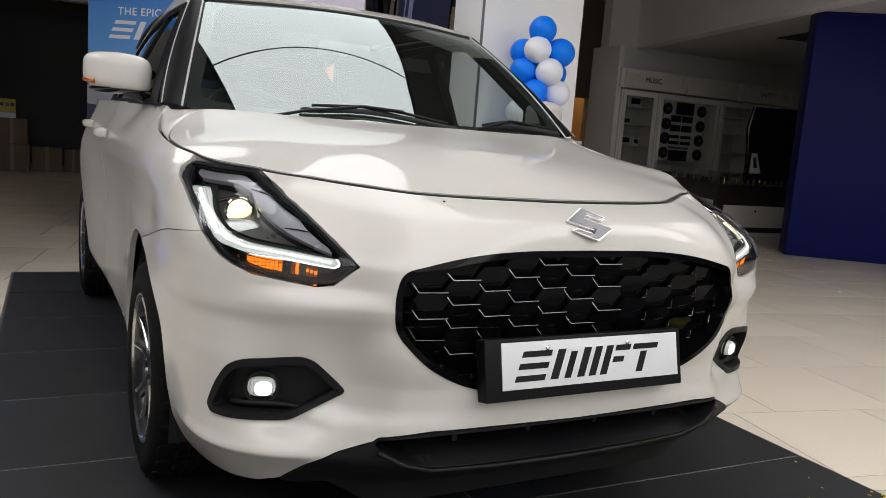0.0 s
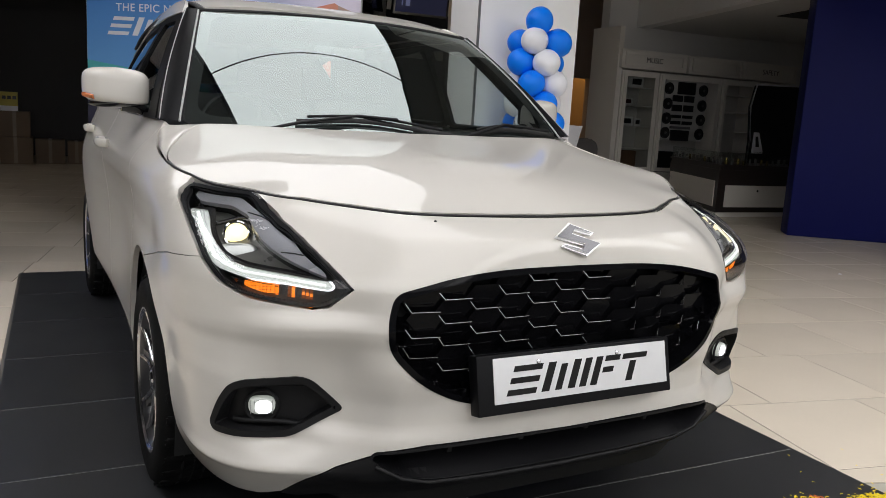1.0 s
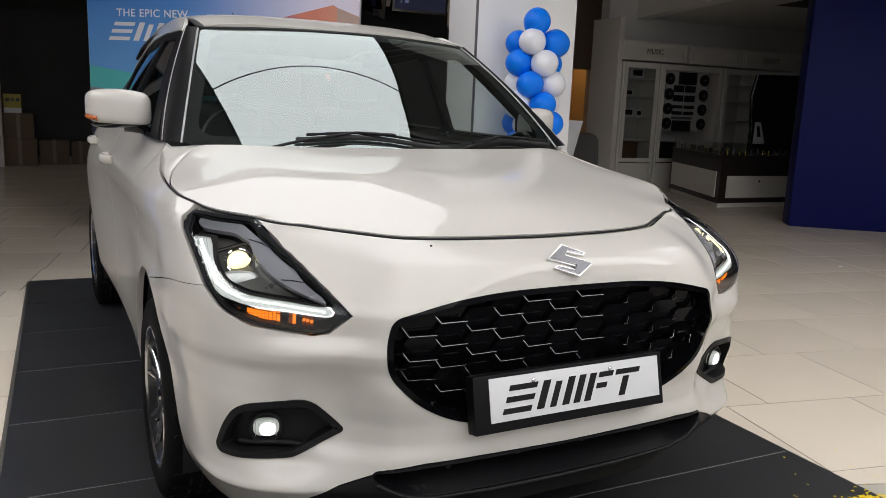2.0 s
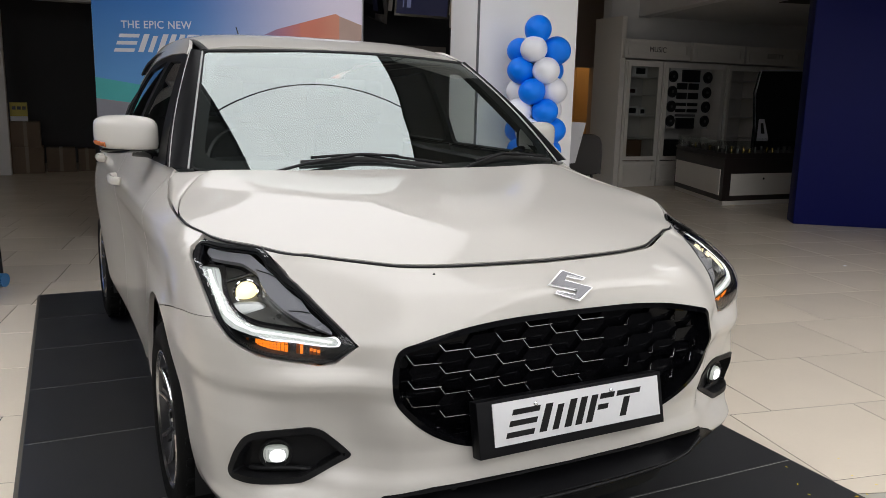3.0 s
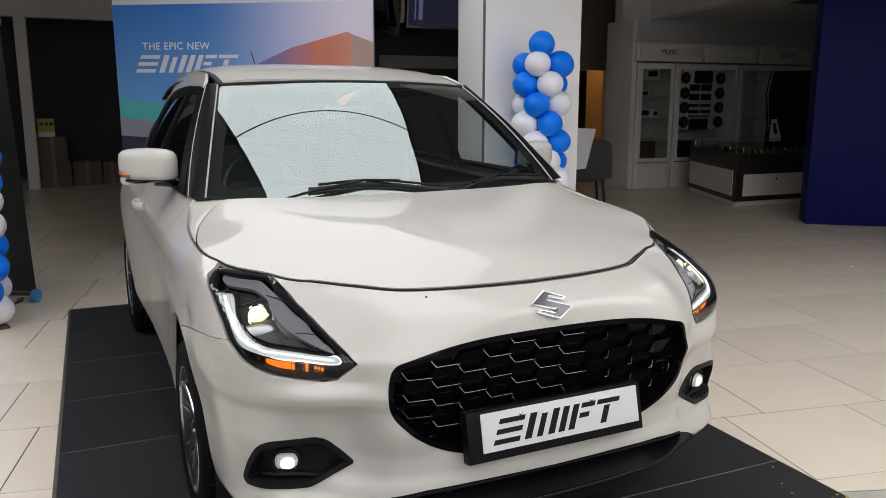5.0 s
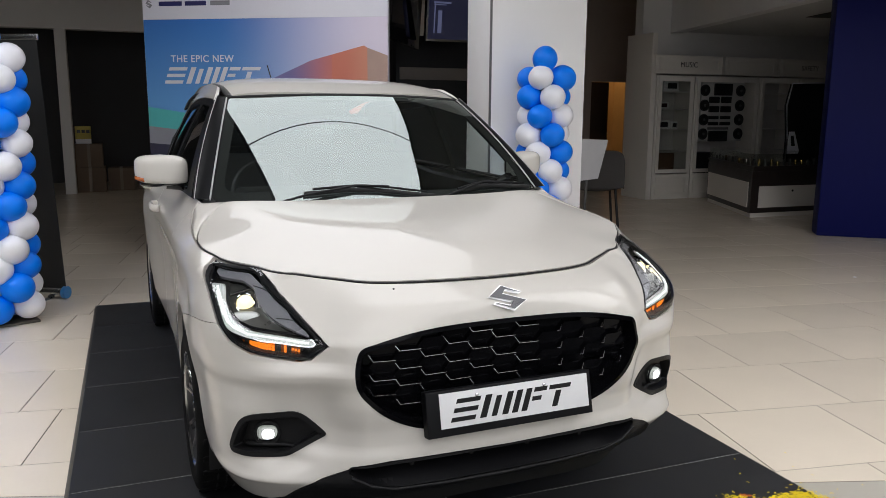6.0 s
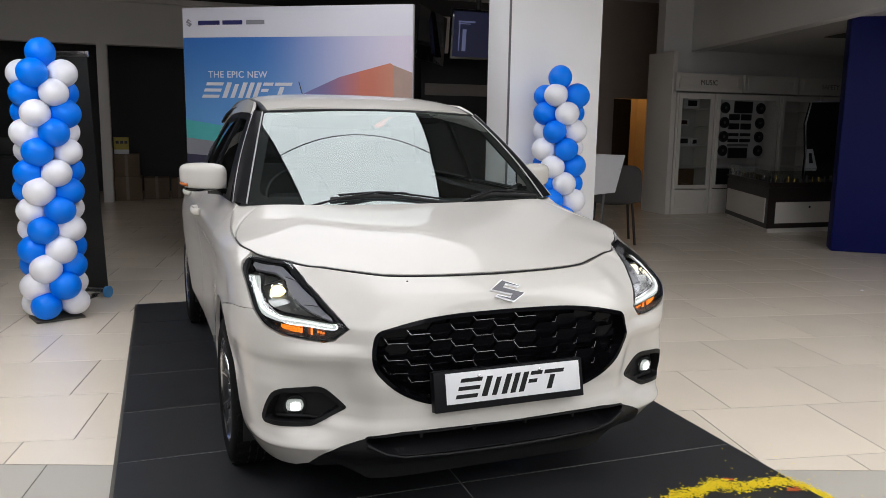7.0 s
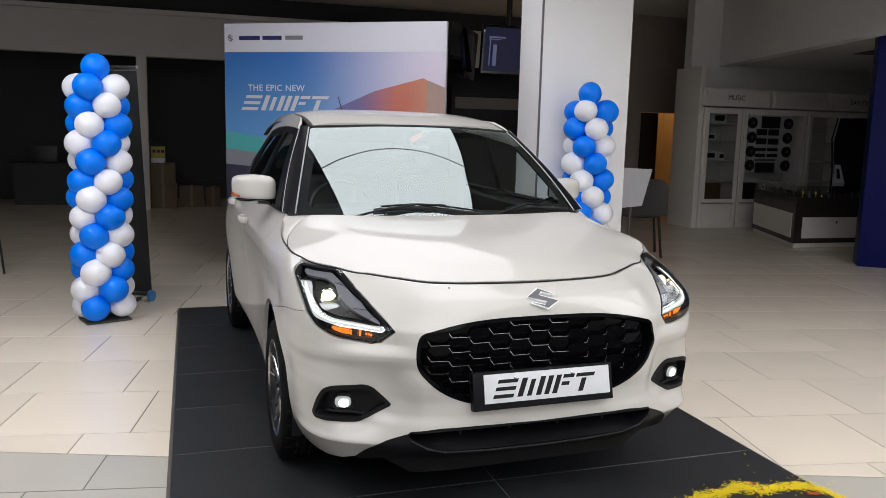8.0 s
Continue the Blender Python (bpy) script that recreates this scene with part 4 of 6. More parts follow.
face.faces.new(vs)
bk = [face.verts.new((x, y, -.03)) for x, y, z in pts]
for i in range(6):
    face.faces.new((vs[i], bk[i], bk[(i + 1) % 6], vs[(i + 1) % 6]))
bmesh.ops.recalc_face_normals(face, faces=face.faces)
cell_mesh = bpy.data.meshes.new("grille_cell")
face.to_mesh(cell_mesh)
face.free()
cell_mesh.materials.append(GRILLE_BLACK)
# bright metal stands in for light caught on the black cells' edges
EDGE_GLINT = mat("painted_edge_glint", (.66, .66, .68), .14, metal=1, vary=.1)


def glint_data(way):
    """A highlight built as a bright bar: a diagonal with the flat foot of the cell, or the lower half of the diagonal
    alone.
    """
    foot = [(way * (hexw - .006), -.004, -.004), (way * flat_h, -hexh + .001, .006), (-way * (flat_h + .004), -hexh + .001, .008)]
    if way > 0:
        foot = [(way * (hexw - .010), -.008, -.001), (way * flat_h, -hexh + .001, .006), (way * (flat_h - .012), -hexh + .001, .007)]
    glint_bar = sweep(foot, .0016, 6)
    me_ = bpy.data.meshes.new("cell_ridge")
    glint_bar.to_mesh(me_)
    glint_bar.free()
    me_.materials.append(EDGE_GLINT)
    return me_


EDGE_GLINTS = {1: glint_data(1), -1: glint_data(-1)}
edge_np = np.array(grown(GRILLE_EDGE, -.004))
for i in range(-6, 7):
    for k in range(8):
        s, z = i * PITCH, .454 + k * RISE + (0 if i % 2 else RISE / 2)
        if inside(np.array([[s, z]]), edge_np)[0]:
            m = on_skin(s, z, -.030)
            c = part("grille_cell", cell_mesh, None, grille, at=m)
            part("cell_ridge", EDGE_GLINTS[1 if i > 1 else -1], None, c)

# ---- badge: a chrome slanted zigzag shape ----
bp = on_skin(0, .845, .001) @ Matrix.Diagonal((1.04, .82, 1, 1))
w = .062
zig = [(-w, .008), (-.014, .052), (.050, .020), (.040, .012), (-.004, .028), (-.012, .020), (w, -.014), (.014, -.052), (-.050, -.020), (-.040, -.012), (.004, -.028), (.012, -.020)]
_b = prism(zig, lambda u, v, t: (u, v, t), .009)
bmesh.ops.bevel(_b, geom=[e for e in _b.edges if all(v.co.z > .005 for v in e.verts)], offset=.004, segments=2, affect="EDGES")
badge = part("badge", _b, BADGE_CHROME, car, "chrome angular badge shape", at=bp)
# dark base puts the chrome's reflection of dark surroundings into the inlay
part("badge_inlay", prism(grown(zig, -.0050), lambda u, v, t: (u, v, .0085 + t), .001), DARKENED_CHROME, badge, "chrome inlay darkened for its dark reflection")

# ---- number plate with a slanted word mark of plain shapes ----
PW, PH = .286, .068
tilt = pose(-.008, -.012, .530, 90 - 13, 0, 0)
holder = part("plate_holder", box(-PW + .008, -PH, -.028, PW, PH, .010, .004), SATIN_BLACK, car, "black plastic number plate holder", at=tilt)
plate = part("plate", box(-PW + .049, -PH + .024, .010, PW - .014, PH - .009, .0125, .001), PLATE_WHITE, holder, "white plate")
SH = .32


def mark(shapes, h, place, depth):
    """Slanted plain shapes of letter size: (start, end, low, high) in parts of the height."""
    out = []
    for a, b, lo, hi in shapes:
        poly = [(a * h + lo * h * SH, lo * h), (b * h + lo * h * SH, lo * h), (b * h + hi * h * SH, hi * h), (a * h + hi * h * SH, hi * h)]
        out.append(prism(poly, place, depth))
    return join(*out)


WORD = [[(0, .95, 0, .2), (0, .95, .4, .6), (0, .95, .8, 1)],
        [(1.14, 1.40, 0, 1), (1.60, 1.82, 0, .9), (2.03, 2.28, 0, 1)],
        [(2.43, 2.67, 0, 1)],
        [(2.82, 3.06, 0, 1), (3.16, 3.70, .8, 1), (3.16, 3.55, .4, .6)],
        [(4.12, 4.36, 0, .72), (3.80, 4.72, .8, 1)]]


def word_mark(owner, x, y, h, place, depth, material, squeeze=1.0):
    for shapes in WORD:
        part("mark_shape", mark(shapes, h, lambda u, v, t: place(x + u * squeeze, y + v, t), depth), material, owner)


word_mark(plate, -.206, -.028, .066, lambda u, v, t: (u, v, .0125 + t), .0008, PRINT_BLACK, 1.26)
for x in (-.115, .115):
    part("screw", disc(.006, .006, .003, 12), CHROME, plate, "plate screw", at=pose(x, .043, .0125))

# ---- lower intake and lip ----
lip_full = [(s, z - .002) for s, z in LIP_TOP] + [(.69, .250), (.60, .256), (.45, .262), (-.45, .262), (-.60, .256), (-.69, .250)] + [(-s, z - .002) for s, z in LIP_TOP[:0:-1]]
INTAKE = [(.36, .386), (.50, .378), (.51, .366), (.475, .343), (.43, .322), (.35, .308), (.2, .304)]
INTAKE_EDGE = fillet(INTAKE + [(-s, z) for s, z in INTAKE[::-1]], .02)
lip = part("lower_lip", sheet("lower_lip", skin, lip_full, [INTAKE_EDGE], .014, .03, lift=.003), MATT_BLACK, car, "matt black lower bumper lip")
part("intake_floor", sheet("intake_floor", skin, grown(INTAKE_EDGE, .004), (), .03, 0, lift=-.10), DARK, lip)
blade = [tuple(on_skin(s, z, .006).translation) for s, z in ((-.50, .352), (-.44, .322), (-.37, .302), (-.2, .294), (0, .292), (.2, .294), (.37, .302), (.44, .322), (.50, .352))]
part("lip_edge", sweep(blade, .0055, 10, 1.0), MATT_BLACK, lip, "rolled edge of the lip")
wall_ring = part("intake_wall", sheet("intake_wall", skin, grown(INTAKE_EDGE, .006), [grown(INTAKE_EDGE, -.001)], .02, .10, lift=.001), SATIN_BLACK, lip)
for zz in (.376, .366):
    part("slat", sweep([tuple(on_skin(s, zz, -.05).translation) for s in np.linspace(-.30, .36, 17)], .0022, 6, 1.6), GREY, lip, "thin intake slat")
for s in (-.30, -.1, .1, .30):
    part("slat_post", box(-.006, -.02, -.01, .006, .02, .002), DARK, lip, at=on_skin(s, .362, -.055))
under = part("underbody", box(-.64, .40, .17, .64, 3.60, .215, .01), DARK, car, "dark underbody")
part("engine_wall", box(-.52, .30, .2, .52, .42, .86, .02), DARK, car, "dark radiator and engine bay block")
part("bay", box(-.50, .40, .2, .50, 1.15, .86, .02), DARK, car)
# under lip coloured near-black, as deep shade
part("chin", sheet("chin", skin, [(-.66, .262), (.66, .262), (.50, .172), (-.50, .172)], (), .03, .05, lift=-.012), DARK, car, "under lip, near-black for its shade")

# ---- wheels ----
def wheel_at(m):
    wh = part("wheel", turned([(.205, -.085), (.215, -.092), (.262, -.096), (.290, -.088), (.304, -.070), (.308, -.045), (.308, .045), (.304, .070), (.290, .088), (.262, .096), (.215, .092), (.205, .085)], 72), RUBBER, car,
              "black tyre on a two tone alloy wheel", at=m)
    for k in range(60):
        a = 2 * math.pi * k / 60
        part("tread_block", box(-.080, -.012, -.004, .080, .012, .0012, .0005, 1), RUBBER, wh, at=Matrix.Rotation(a, 4, "X") @ pose(0, 0, .3075, 0, 0, 14 if k % 2 else -14))
    for k in range(-1, 2):
        part("tread_groove", turned([(.3085, k * .03 - .004), (.3092, k * .03), (.3085, k * .03 + .004)], 60), SEAL, wh)
    part("rim", turned([(.205, -.085), (.196, -.085), (.180, -.06), (.176, .05), (.190, .078), (.204, .086), (.208, .084)], 64), ALLOY_DARK, wh, "dark alloy rim barrel")
    part("rim_lip", turned([(.196, .080), (.206, .090), (.212, .090), (.213, .084)], 64), ALLOY, wh, "machined rim lip")
    # disc coloured near-black to sink into the shade behind the spokes
    part("brake_disc", turned([(.0, .02), (.125, .02), (.125, .032), (.0, .032)], 48), DARK, wh)
    part("rim_back", turned([(.0, -.03), (.18, -.03), (.18, -.02), (.0, -.02)], 40), DARK, wh)
    for k in range(5):
        a = 2 * math.pi * k / 5 + .3
        for off in (-.20, .20):
            bm = bmesh.new()
            q = []
            for r, hw, x in ((.045, .018, .064), (.11, .013, .066), (.165, .012, .072), (.198, .016, .080)):
                ang = a + off * min(1, (r - .03) / .13)
                d, t = Vector((0, math.cos(ang), math.sin(ang))), Vector((0, -math.sin(ang), math.cos(ang)))
                q.append([bm.verts.new(d * r + t * hw * e + Vector((x - g, 0, 0))) for e, g in ((-1, .004), (1, .004), (1.3, .035), (-1.3, .035))])
            spine = [(v_[0].co.copy(), v_[1].co.copy()) for v_ in q]
            for u, v in zip(q, q[1:]):
                for i in range(4):
                    bm.faces.new((u[i], u[(i + 1) % 4], v[(i + 1) % 4], v[i]))
            bm.faces.new(q[0])
            bm.faces.new(q[-1])
            bmesh.ops.recalc_face_normals(bm, faces=bm.faces)
            sp = part("spoke", bm, ALLOY_DARK, wh)
            edge_ = [Vector((0.001, 0, 0)) + (u_[0] + u_[1]) * .5 + (u_[1] - u_[0]) * (.42 if off > 0 else -.42) for u_ in spine]
            part("spoke_edge", sweep([tuple(e_) for e_ in edge_], .0085, 6, 1.0), ALLOY, sp, "bright machined spoke edge")
    part("hub", turned([(.0, .074), (.030, .074), (.036, .068), (.060, .062), (.066, .04)], 40), ALLOY_DARK, wh)
    part("centre_cap", turned([(.0, .080), (.022, .079), (.027, .073)], 32), CHROME, wh, "chrome centre cap")
    for k in range(4):
        a = 2 * math.pi * k / 4 + .5
        part("wheel_nut", rod((.055, .047 * math.cos(a), .047 * math.sin(a)), (.070, .047 * math.cos(a), .047 * math.sin(a)), .008, 8), GREY, wh)
    return wh


for cy in (ARCH_C, REAR_C):
    for sg in (1, -1):
        wheel_at(pose(sg * .772, cy, TYRE_R, 0, 0, 0 if sg > 0 else 180))
        bm = bmesh.new()
        rows = []
        for x in (.48, .66, .84):
            rows.append([bm.verts.new((sg * x, cy + .37 * math.cos(radians(t)), AXLE_Z + .37 * math.sin(radians(t)))) for t in range(-15, 196, 10)])
        for p, q in zip(rows, rows[1:]):
            for i in range(len(p) - 1):
                bm.faces.new((p[i], p[i + 1], q[i + 1], q[i]))
        cap = rows[0]
        bm.faces.new(cap)
        part("arch_liner", smooth(bm), SEAL, car, "black wheel arch liner")

# ---- scuttle, pillars, wipers, mirrors, cabin ----
def scuttle_surf(x, v):
    x, v = np.atleast_1d(np.asarray(x, float)), np.atleast_1d(np.asarray(v, float))
    return np.stack([x, .985 + .19 * x * x + v, 1.022 + .03 * x * x + v * .15], 1)


part("scuttle", sheet("scuttle", scuttle_surf, [(-.66, 0), (.66, 0), (.70, .12), (-.70, .12)], (), .04, .03), MATT_BLACK, car, "black scuttle panel")


def strip(curve_a, curve_b, bulge, n=24, m=5):
    """A bowed strip between two curves, each given from 0 to 1; bulge points outwards."""
    bm = bmesh.new()
    rows = []
    for i in range(n + 1):
        t = i / n
        a, b = Vector(curve_a(t)), Vector(curve_b(t))
        rows.append([bm.verts.new(a.lerp(b, j / m) + Vector(bulge) * 4 * (j / m) * (1 - j / m)) for j in range(m + 1)])
    for p, q in zip(rows, rows[1:]):
        for j in range(m):
            bm.faces.new((p[j], p[j + 1], q[j + 1], q[j]))
    bmesh.ops.recalc_face_normals(bm, faces=bm.faces)
    return smooth(bm, 60)


for sg in (1, -1):
    def glass_side(t):
        w0 = -.004 + .749 * t
        x = .718 + (.562 - .718) * (w0 / .748)
        p = screen([x], [w0])[0]
        return (sg * p[0], p[1], p[2])

    def door_side(t):
        z = 1.057 + (1.462 - 1.057) * t
        p = cabin([pillar_y(z) + .012], [z])[0]
        return (sg * p[0], p[1], p[2])
    pil = part("a_pillar", strip(glass_side, door_side, (sg * .012, -.010, .006)), SATIN_BLACK, car, "gloss black windscreen pillar")
    for f, lift, r in ((.07, .004, .0036), (.80, .006, .0018)):
        line = [tuple(Vector(glass_side(t)).lerp(Vector(door_side(t)), f) + Vector((sg * .012, -.010, .006)) * 4 * f * (1 - f) + Vector((sg, -1, .5)).normalized() * lift * .3) for t in np.linspace(.0, 1, 24)]
        part("pillar_trim", sweep(line, r, 8), TRIM_GREY, pil, "thin trim along the pillar")
    # roof ditch strip
    line = [tuple(roof_z([sg * (.556 + .004 * (y - 1.7))], [y])[0] - np.array((0, 0, .004))) for y in np.linspace(1.70, 2.15, 12)]
    part("roof_ditch", sweep(line, .016, 8, .35), MATT_BLACK, car, "dark grey roof ditch moulding")
    # inner door cards
    dd = [(along(1.2), waist(1.2) - .01), (along(1.2), .3), (along(3.1), .3), (along(3.1), waist(3.1) - .01)]
    part("door_trim", sheet("door_trim", skin, [(sg * s, z) for s, z in dd], (), .06, .03, lift=-.05), TRIM, car, "black inner door card")

# header seal and glass border of the windscreen
BAND = sheet("screen_band", screen, grown(sw, .006), [fillet([(-.676, .045), (.676, .045), (.526, .715), (-.526, .715)], .07)], .03, 0, lift=-.006)
part("screen_band", BAND, SEAL, ws, "black ceramic border")
hd = [tuple(screen([x], [.757])[0]) for x in np.linspace(-.575, .575, 25)]
part("header_seal", sweep(hd, .006, 8), SEAL, ws, "black header seal")


# wipers
def on_screen(x, w, lift):
    n = normals(screen, np.array([[x, w]]), False)[0]
    return tuple(screen([x], [w])[0] + n * lift)


for pts_b, arm in ((((-.37, .034), (-.15, .056), (.18, .006)), ((-.46, -.02), (-.36, .018), (-.16, .066), (-.02, .058))),
                    (((.265, .010), (.44, .040), (.68, .002)), ((.18, -.025), (.30, .014), (.43, .052), (.52, .038)))):
    xs = np.linspace(pts_b[0][0], pts_b[2][0], 16)
    ww = pchip([p[0] for p in pts_b], [p[1] for p in pts_b])(xs)
    wp = part("wiper", sweep([on_screen(x, w, .012) for x, w in zip(xs, ww)], .0062, 6, 1.6), SEAL, car, "black windscreen wiper")
    part("wiper_spoiler", sweep([on_screen(x, w + .012, .022) for x, w in zip(xs[1:-1], ww[1:-1])], .0052, 6), MATT_BLACK, wp)
    part("wiper_arm", sweep([on_screen(x, w, .026) for x, w in arm], .0072, 8, .7), MATT_BLACK, wp, "black wiper arm")
    part("wiper_link", sweep([on_screen(arm[2][0] - .10, arm[2][1] - .012, .018), on_screen(arm[2][0], arm[2][1], .024), on_screen(arm[2][0] + .12, arm[2][1] - .018, .016)], .0045, 6), MATT_BLACK, wp)
    part("wiper_pivot", disc(.014, .014, .010, 20), MATT_BLACK, wp, at=Matrix.Translation(on_screen(*arm[0], .004)))

# mirrors
for sg in (1, -1):
    bm = bmesh.new()
    bmesh.ops.create_uvsphere(bm, u_segments=40, v_segments=24, radius=1)
    for v in bm.verts:
        x, y, z = v.co
        f = lambda a, p: math.copysign(abs(a) ** p, a)
        x, z = f(x, .46), f(z, .46)
        y = f(y, .8)
        taper = 1 - .18 * max(0, x)        # lower towards the tip
        v.co = (x * .107, y * (.066 if y < 0 else .036), z * .067 * taper + .008 * x - .003)
    for v in bm.verts:
        v.co.y += .030 * (v.co.x / .103) ** 2 * (1 if v.co.x > 0 else .2)
        if v.co.z < -.052:
            v.co.z = -.052 - (-.052 - v.co.z) * .25
    if sg < 0:
        for v in bm.verts:
            v.co.x *= -1
        bmesh.ops.reverse_faces(bm, faces=bm.faces)
    mir = part("door_mirror", smooth(bm, 60), PAINT, car, "white door mirror with amber side repeater", at=pose(sg * (.846 if sg > 0 else .880), 1.475, 1.142 if sg > 0 else 1.152, 0, 0, 20 if sg > 0 else -6))
    bm = bmesh.new()
    bmesh.ops.create_uvsphere(bm, u_segments=28, v_segments=14, radius=1)
    for v in bm.verts:
        x, y, z = v.co
        v.co = (sg * (x * .100 - .012), y * .052 + .005, -.053 + z * .018 - .006 * x)
    part("mirror_base", smooth(bm, 60), GLOSS_BLACK, mir, "black mirror underside")
    part("mirror_foot", sweep([(sg * -.02, .002, -.054), (sg * -.075, .006, -.060), (sg * -.105, .03, -.078), (sg * -.125, .06, -.105)], .022, 10, 1.3), GLOSS_BLACK, mir, "black mirror foot")
    part("inner_cap", box(-.018, -.030, -.048, .018, .036, .044, .014), SATIN_BLACK, mir, "black inboard side of the mirror", at=pose(sg * -.084, .006, 0))
    rp = [(sg * .099, .022, -.030), (sg * .095, -.012, -.032), (sg * .084, -.030, -.034), (sg * .066, -.043, -.037)]
    rp = rp if sg < 0 else rp[:2]
    part("side_repeater", sweep(rp, .0100, 8, .9), AMBER_OFF, mir, "amber side repeater")
    part("mirror_glass", box(sg * .0 - .085, .036, -.040, .085, .040, .045, .012), CHROME, mir, "silvered mirror glass")

part("rear_header", box(-.46, 3.30, 1.36, .46, 3.52, 1.455, .01), TRIM, car, "black rear roof lining")

# aerial and a fleck on the nose
part("aerial", sweep([(-.02, 3.30, 1.50), (-.03, 3.38, 1.60), (-.04, 3.45, 1.69)], .0035, 6), SEAL, car, "thin black roof aerial")
part("washer_fleck", disc(.0035, .0035, .002, 10), SEAL, car, at=on_skin(-.335, .879, .0))

# cabin
part("dashboard", join(box(-.70, 1.22, .80, .70, 1.72, 1.005, .04, 4), box(-.70, 1.02, .92, .70, 1.35, 1.0, .03, 3), box(-.55, 1.45, .95, -.2, 1.70, 1.05, .03, 3)), TRIM, car, "black dashboard")
part("steering_wheel", turned([(.172, -.012), (.184, 0), (.172, .012), (.162, 0), (.172, -.012)], 40, "Z"), TRIM, car, "black steering wheel", at=pose(-.37, 1.78, 1.0, 65, 0, 0))
part("steering_boss", box(-.16, -.05, -.03, .16, .05, .0, .02), TRIM, car, at=pose(-.37, 1.78, 1.0, 65, 0, 0))
for x in (-.37, .37):
    st_ = part("front_seat", join(box(x - .25, 1.95, .50, x + .25, 2.45, .68, .06, 4), box(x - .24, 2.38, .60, x + .24, 2.52, 1.16, .06, 4)), FABRIC, car, "black fabric front seat")
    part("headrest", box(x - .13, 2.42, 1.20, x + .13, 2.52, 1.38, .04, 4), FABRIC, st_)
bench = part("rear_seat", join(box(-.62, 2.85, .5, .62, 3.3, .68, .06, 3), box(-.60, 3.22, .6, .60, 3.36, 1.16, .05, 3)), FABRIC, car, "black fabric rear bench")
part("cabin_floor", box(-.74, 1.15, .22, .74, 3.6, .30, .02), TRIM, car)
part("roof_lining", sheet("roof_lining", roof_z, [(-.60, 1.80), (.60, 1.80), (.585, 3.62), (-.585, 3.62)], (), .08, .01, lift=-.03), TRIM, car, "dark roof lining")
part("rear_view_mirror", box(-.11, 1.70, 1.31, .11, 1.73, 1.37, .012), GLOSS_BLACK, car, "interior mirror")


def rear_glass(x, w):
    x, w = np.atleast_1d(np.asarray(x, float)), np.atleast_1d(np.asarray(w, float))
    return np.stack([x, 3.80 - .10 * x * x - .20 * w / .45, 1.035 + w], 1)


part("rear_window", sheet("rear_window", rear_glass, fillet([(-.62, -.05), (.62, -.05), (.50, .43), (-.50, .43)], .03), (), .05, .006), REAR_GLASS, car, "tinted rear window")
for sg in (1, -1):
    part("tail_lamp", sheet("tail_lamp", skin, [(sg * s, z) for s, z in fillet([(END - .72, .80), (END - .60, .80), (END - .58, .98), (END - .74, .98)], .03)], (), .03, .012, lift=.004), mat("red_lens", (.35, .01, .01), .15, coat=1), car, "red tail lamp")


def rear_lining(x, w):
    """The inner face of the rear pillars, which bends forward from the rear window's edge."""
    return rear_glass(x, w) - np.array([0, 1, 0]) * (.03 + .75 * np.clip(np.abs(np.atleast_1d(x)) - .45, 0, 1))[:, None]


for sg in (1, -1):
    part("pillar_trim", sheet("pillar_trim", rear_lining, [(sg * x, w) for x, w in ((.44, .36), (.50, -.05), (.74, -.05), (.66, .17), (.54, .35))], (), .04, .012), TRIM, car, "dark rear pillar lining")
# sticker inside the screen
part("screen_sticker", sheet("screen_sticker", screen, fillet([(-.36, .42), (-.12, .42), (-.12, .53), (-.36, .53)], .01), (), .04, 0, lift=-.004), glass("faint_film", (.82, .92, .90), 1.3), ws, "faint clear film sticker")

# ---- balloons ----
BLUE_RUBBER = mat("blue_balloon_latex", (.0, .21, 1.0), .42, vary=.08, scale=6, fine=60, grain=.03, spec=.3, rand=.12)
WHITE_RUBBER = mat("white_balloon_latex", (.88, .88, .93), .30, vary=.05, scale=6, fine=60, grain=.02, rand=.10)


def balloon_mesh(material):
    bm = bmesh.new()
    bmesh.ops.create_uvsphere(bm, u_segments=28, v_segments=18, radius=1)
    for v in bm.verts:
        x, y, z = v.co
        k = 1 - .10 * max(0, -x)
        v.co = (x * .112, y * .109 * k, z * .103 * k)
    knot = rod((-.124, 0, 0), (-.108, 0, 0), .010, 8, .004)
    me = bpy.data.meshes.new("balloon")
    b = smooth(join(bm, knot), 60)
    b.to_mesh(me)
    b.free()
    me.materials.append(material)
    return me


BALLOONS = (balloon_mesh(BLUE_RUBBER), balloon_mesh(WHITE_RUBBER))


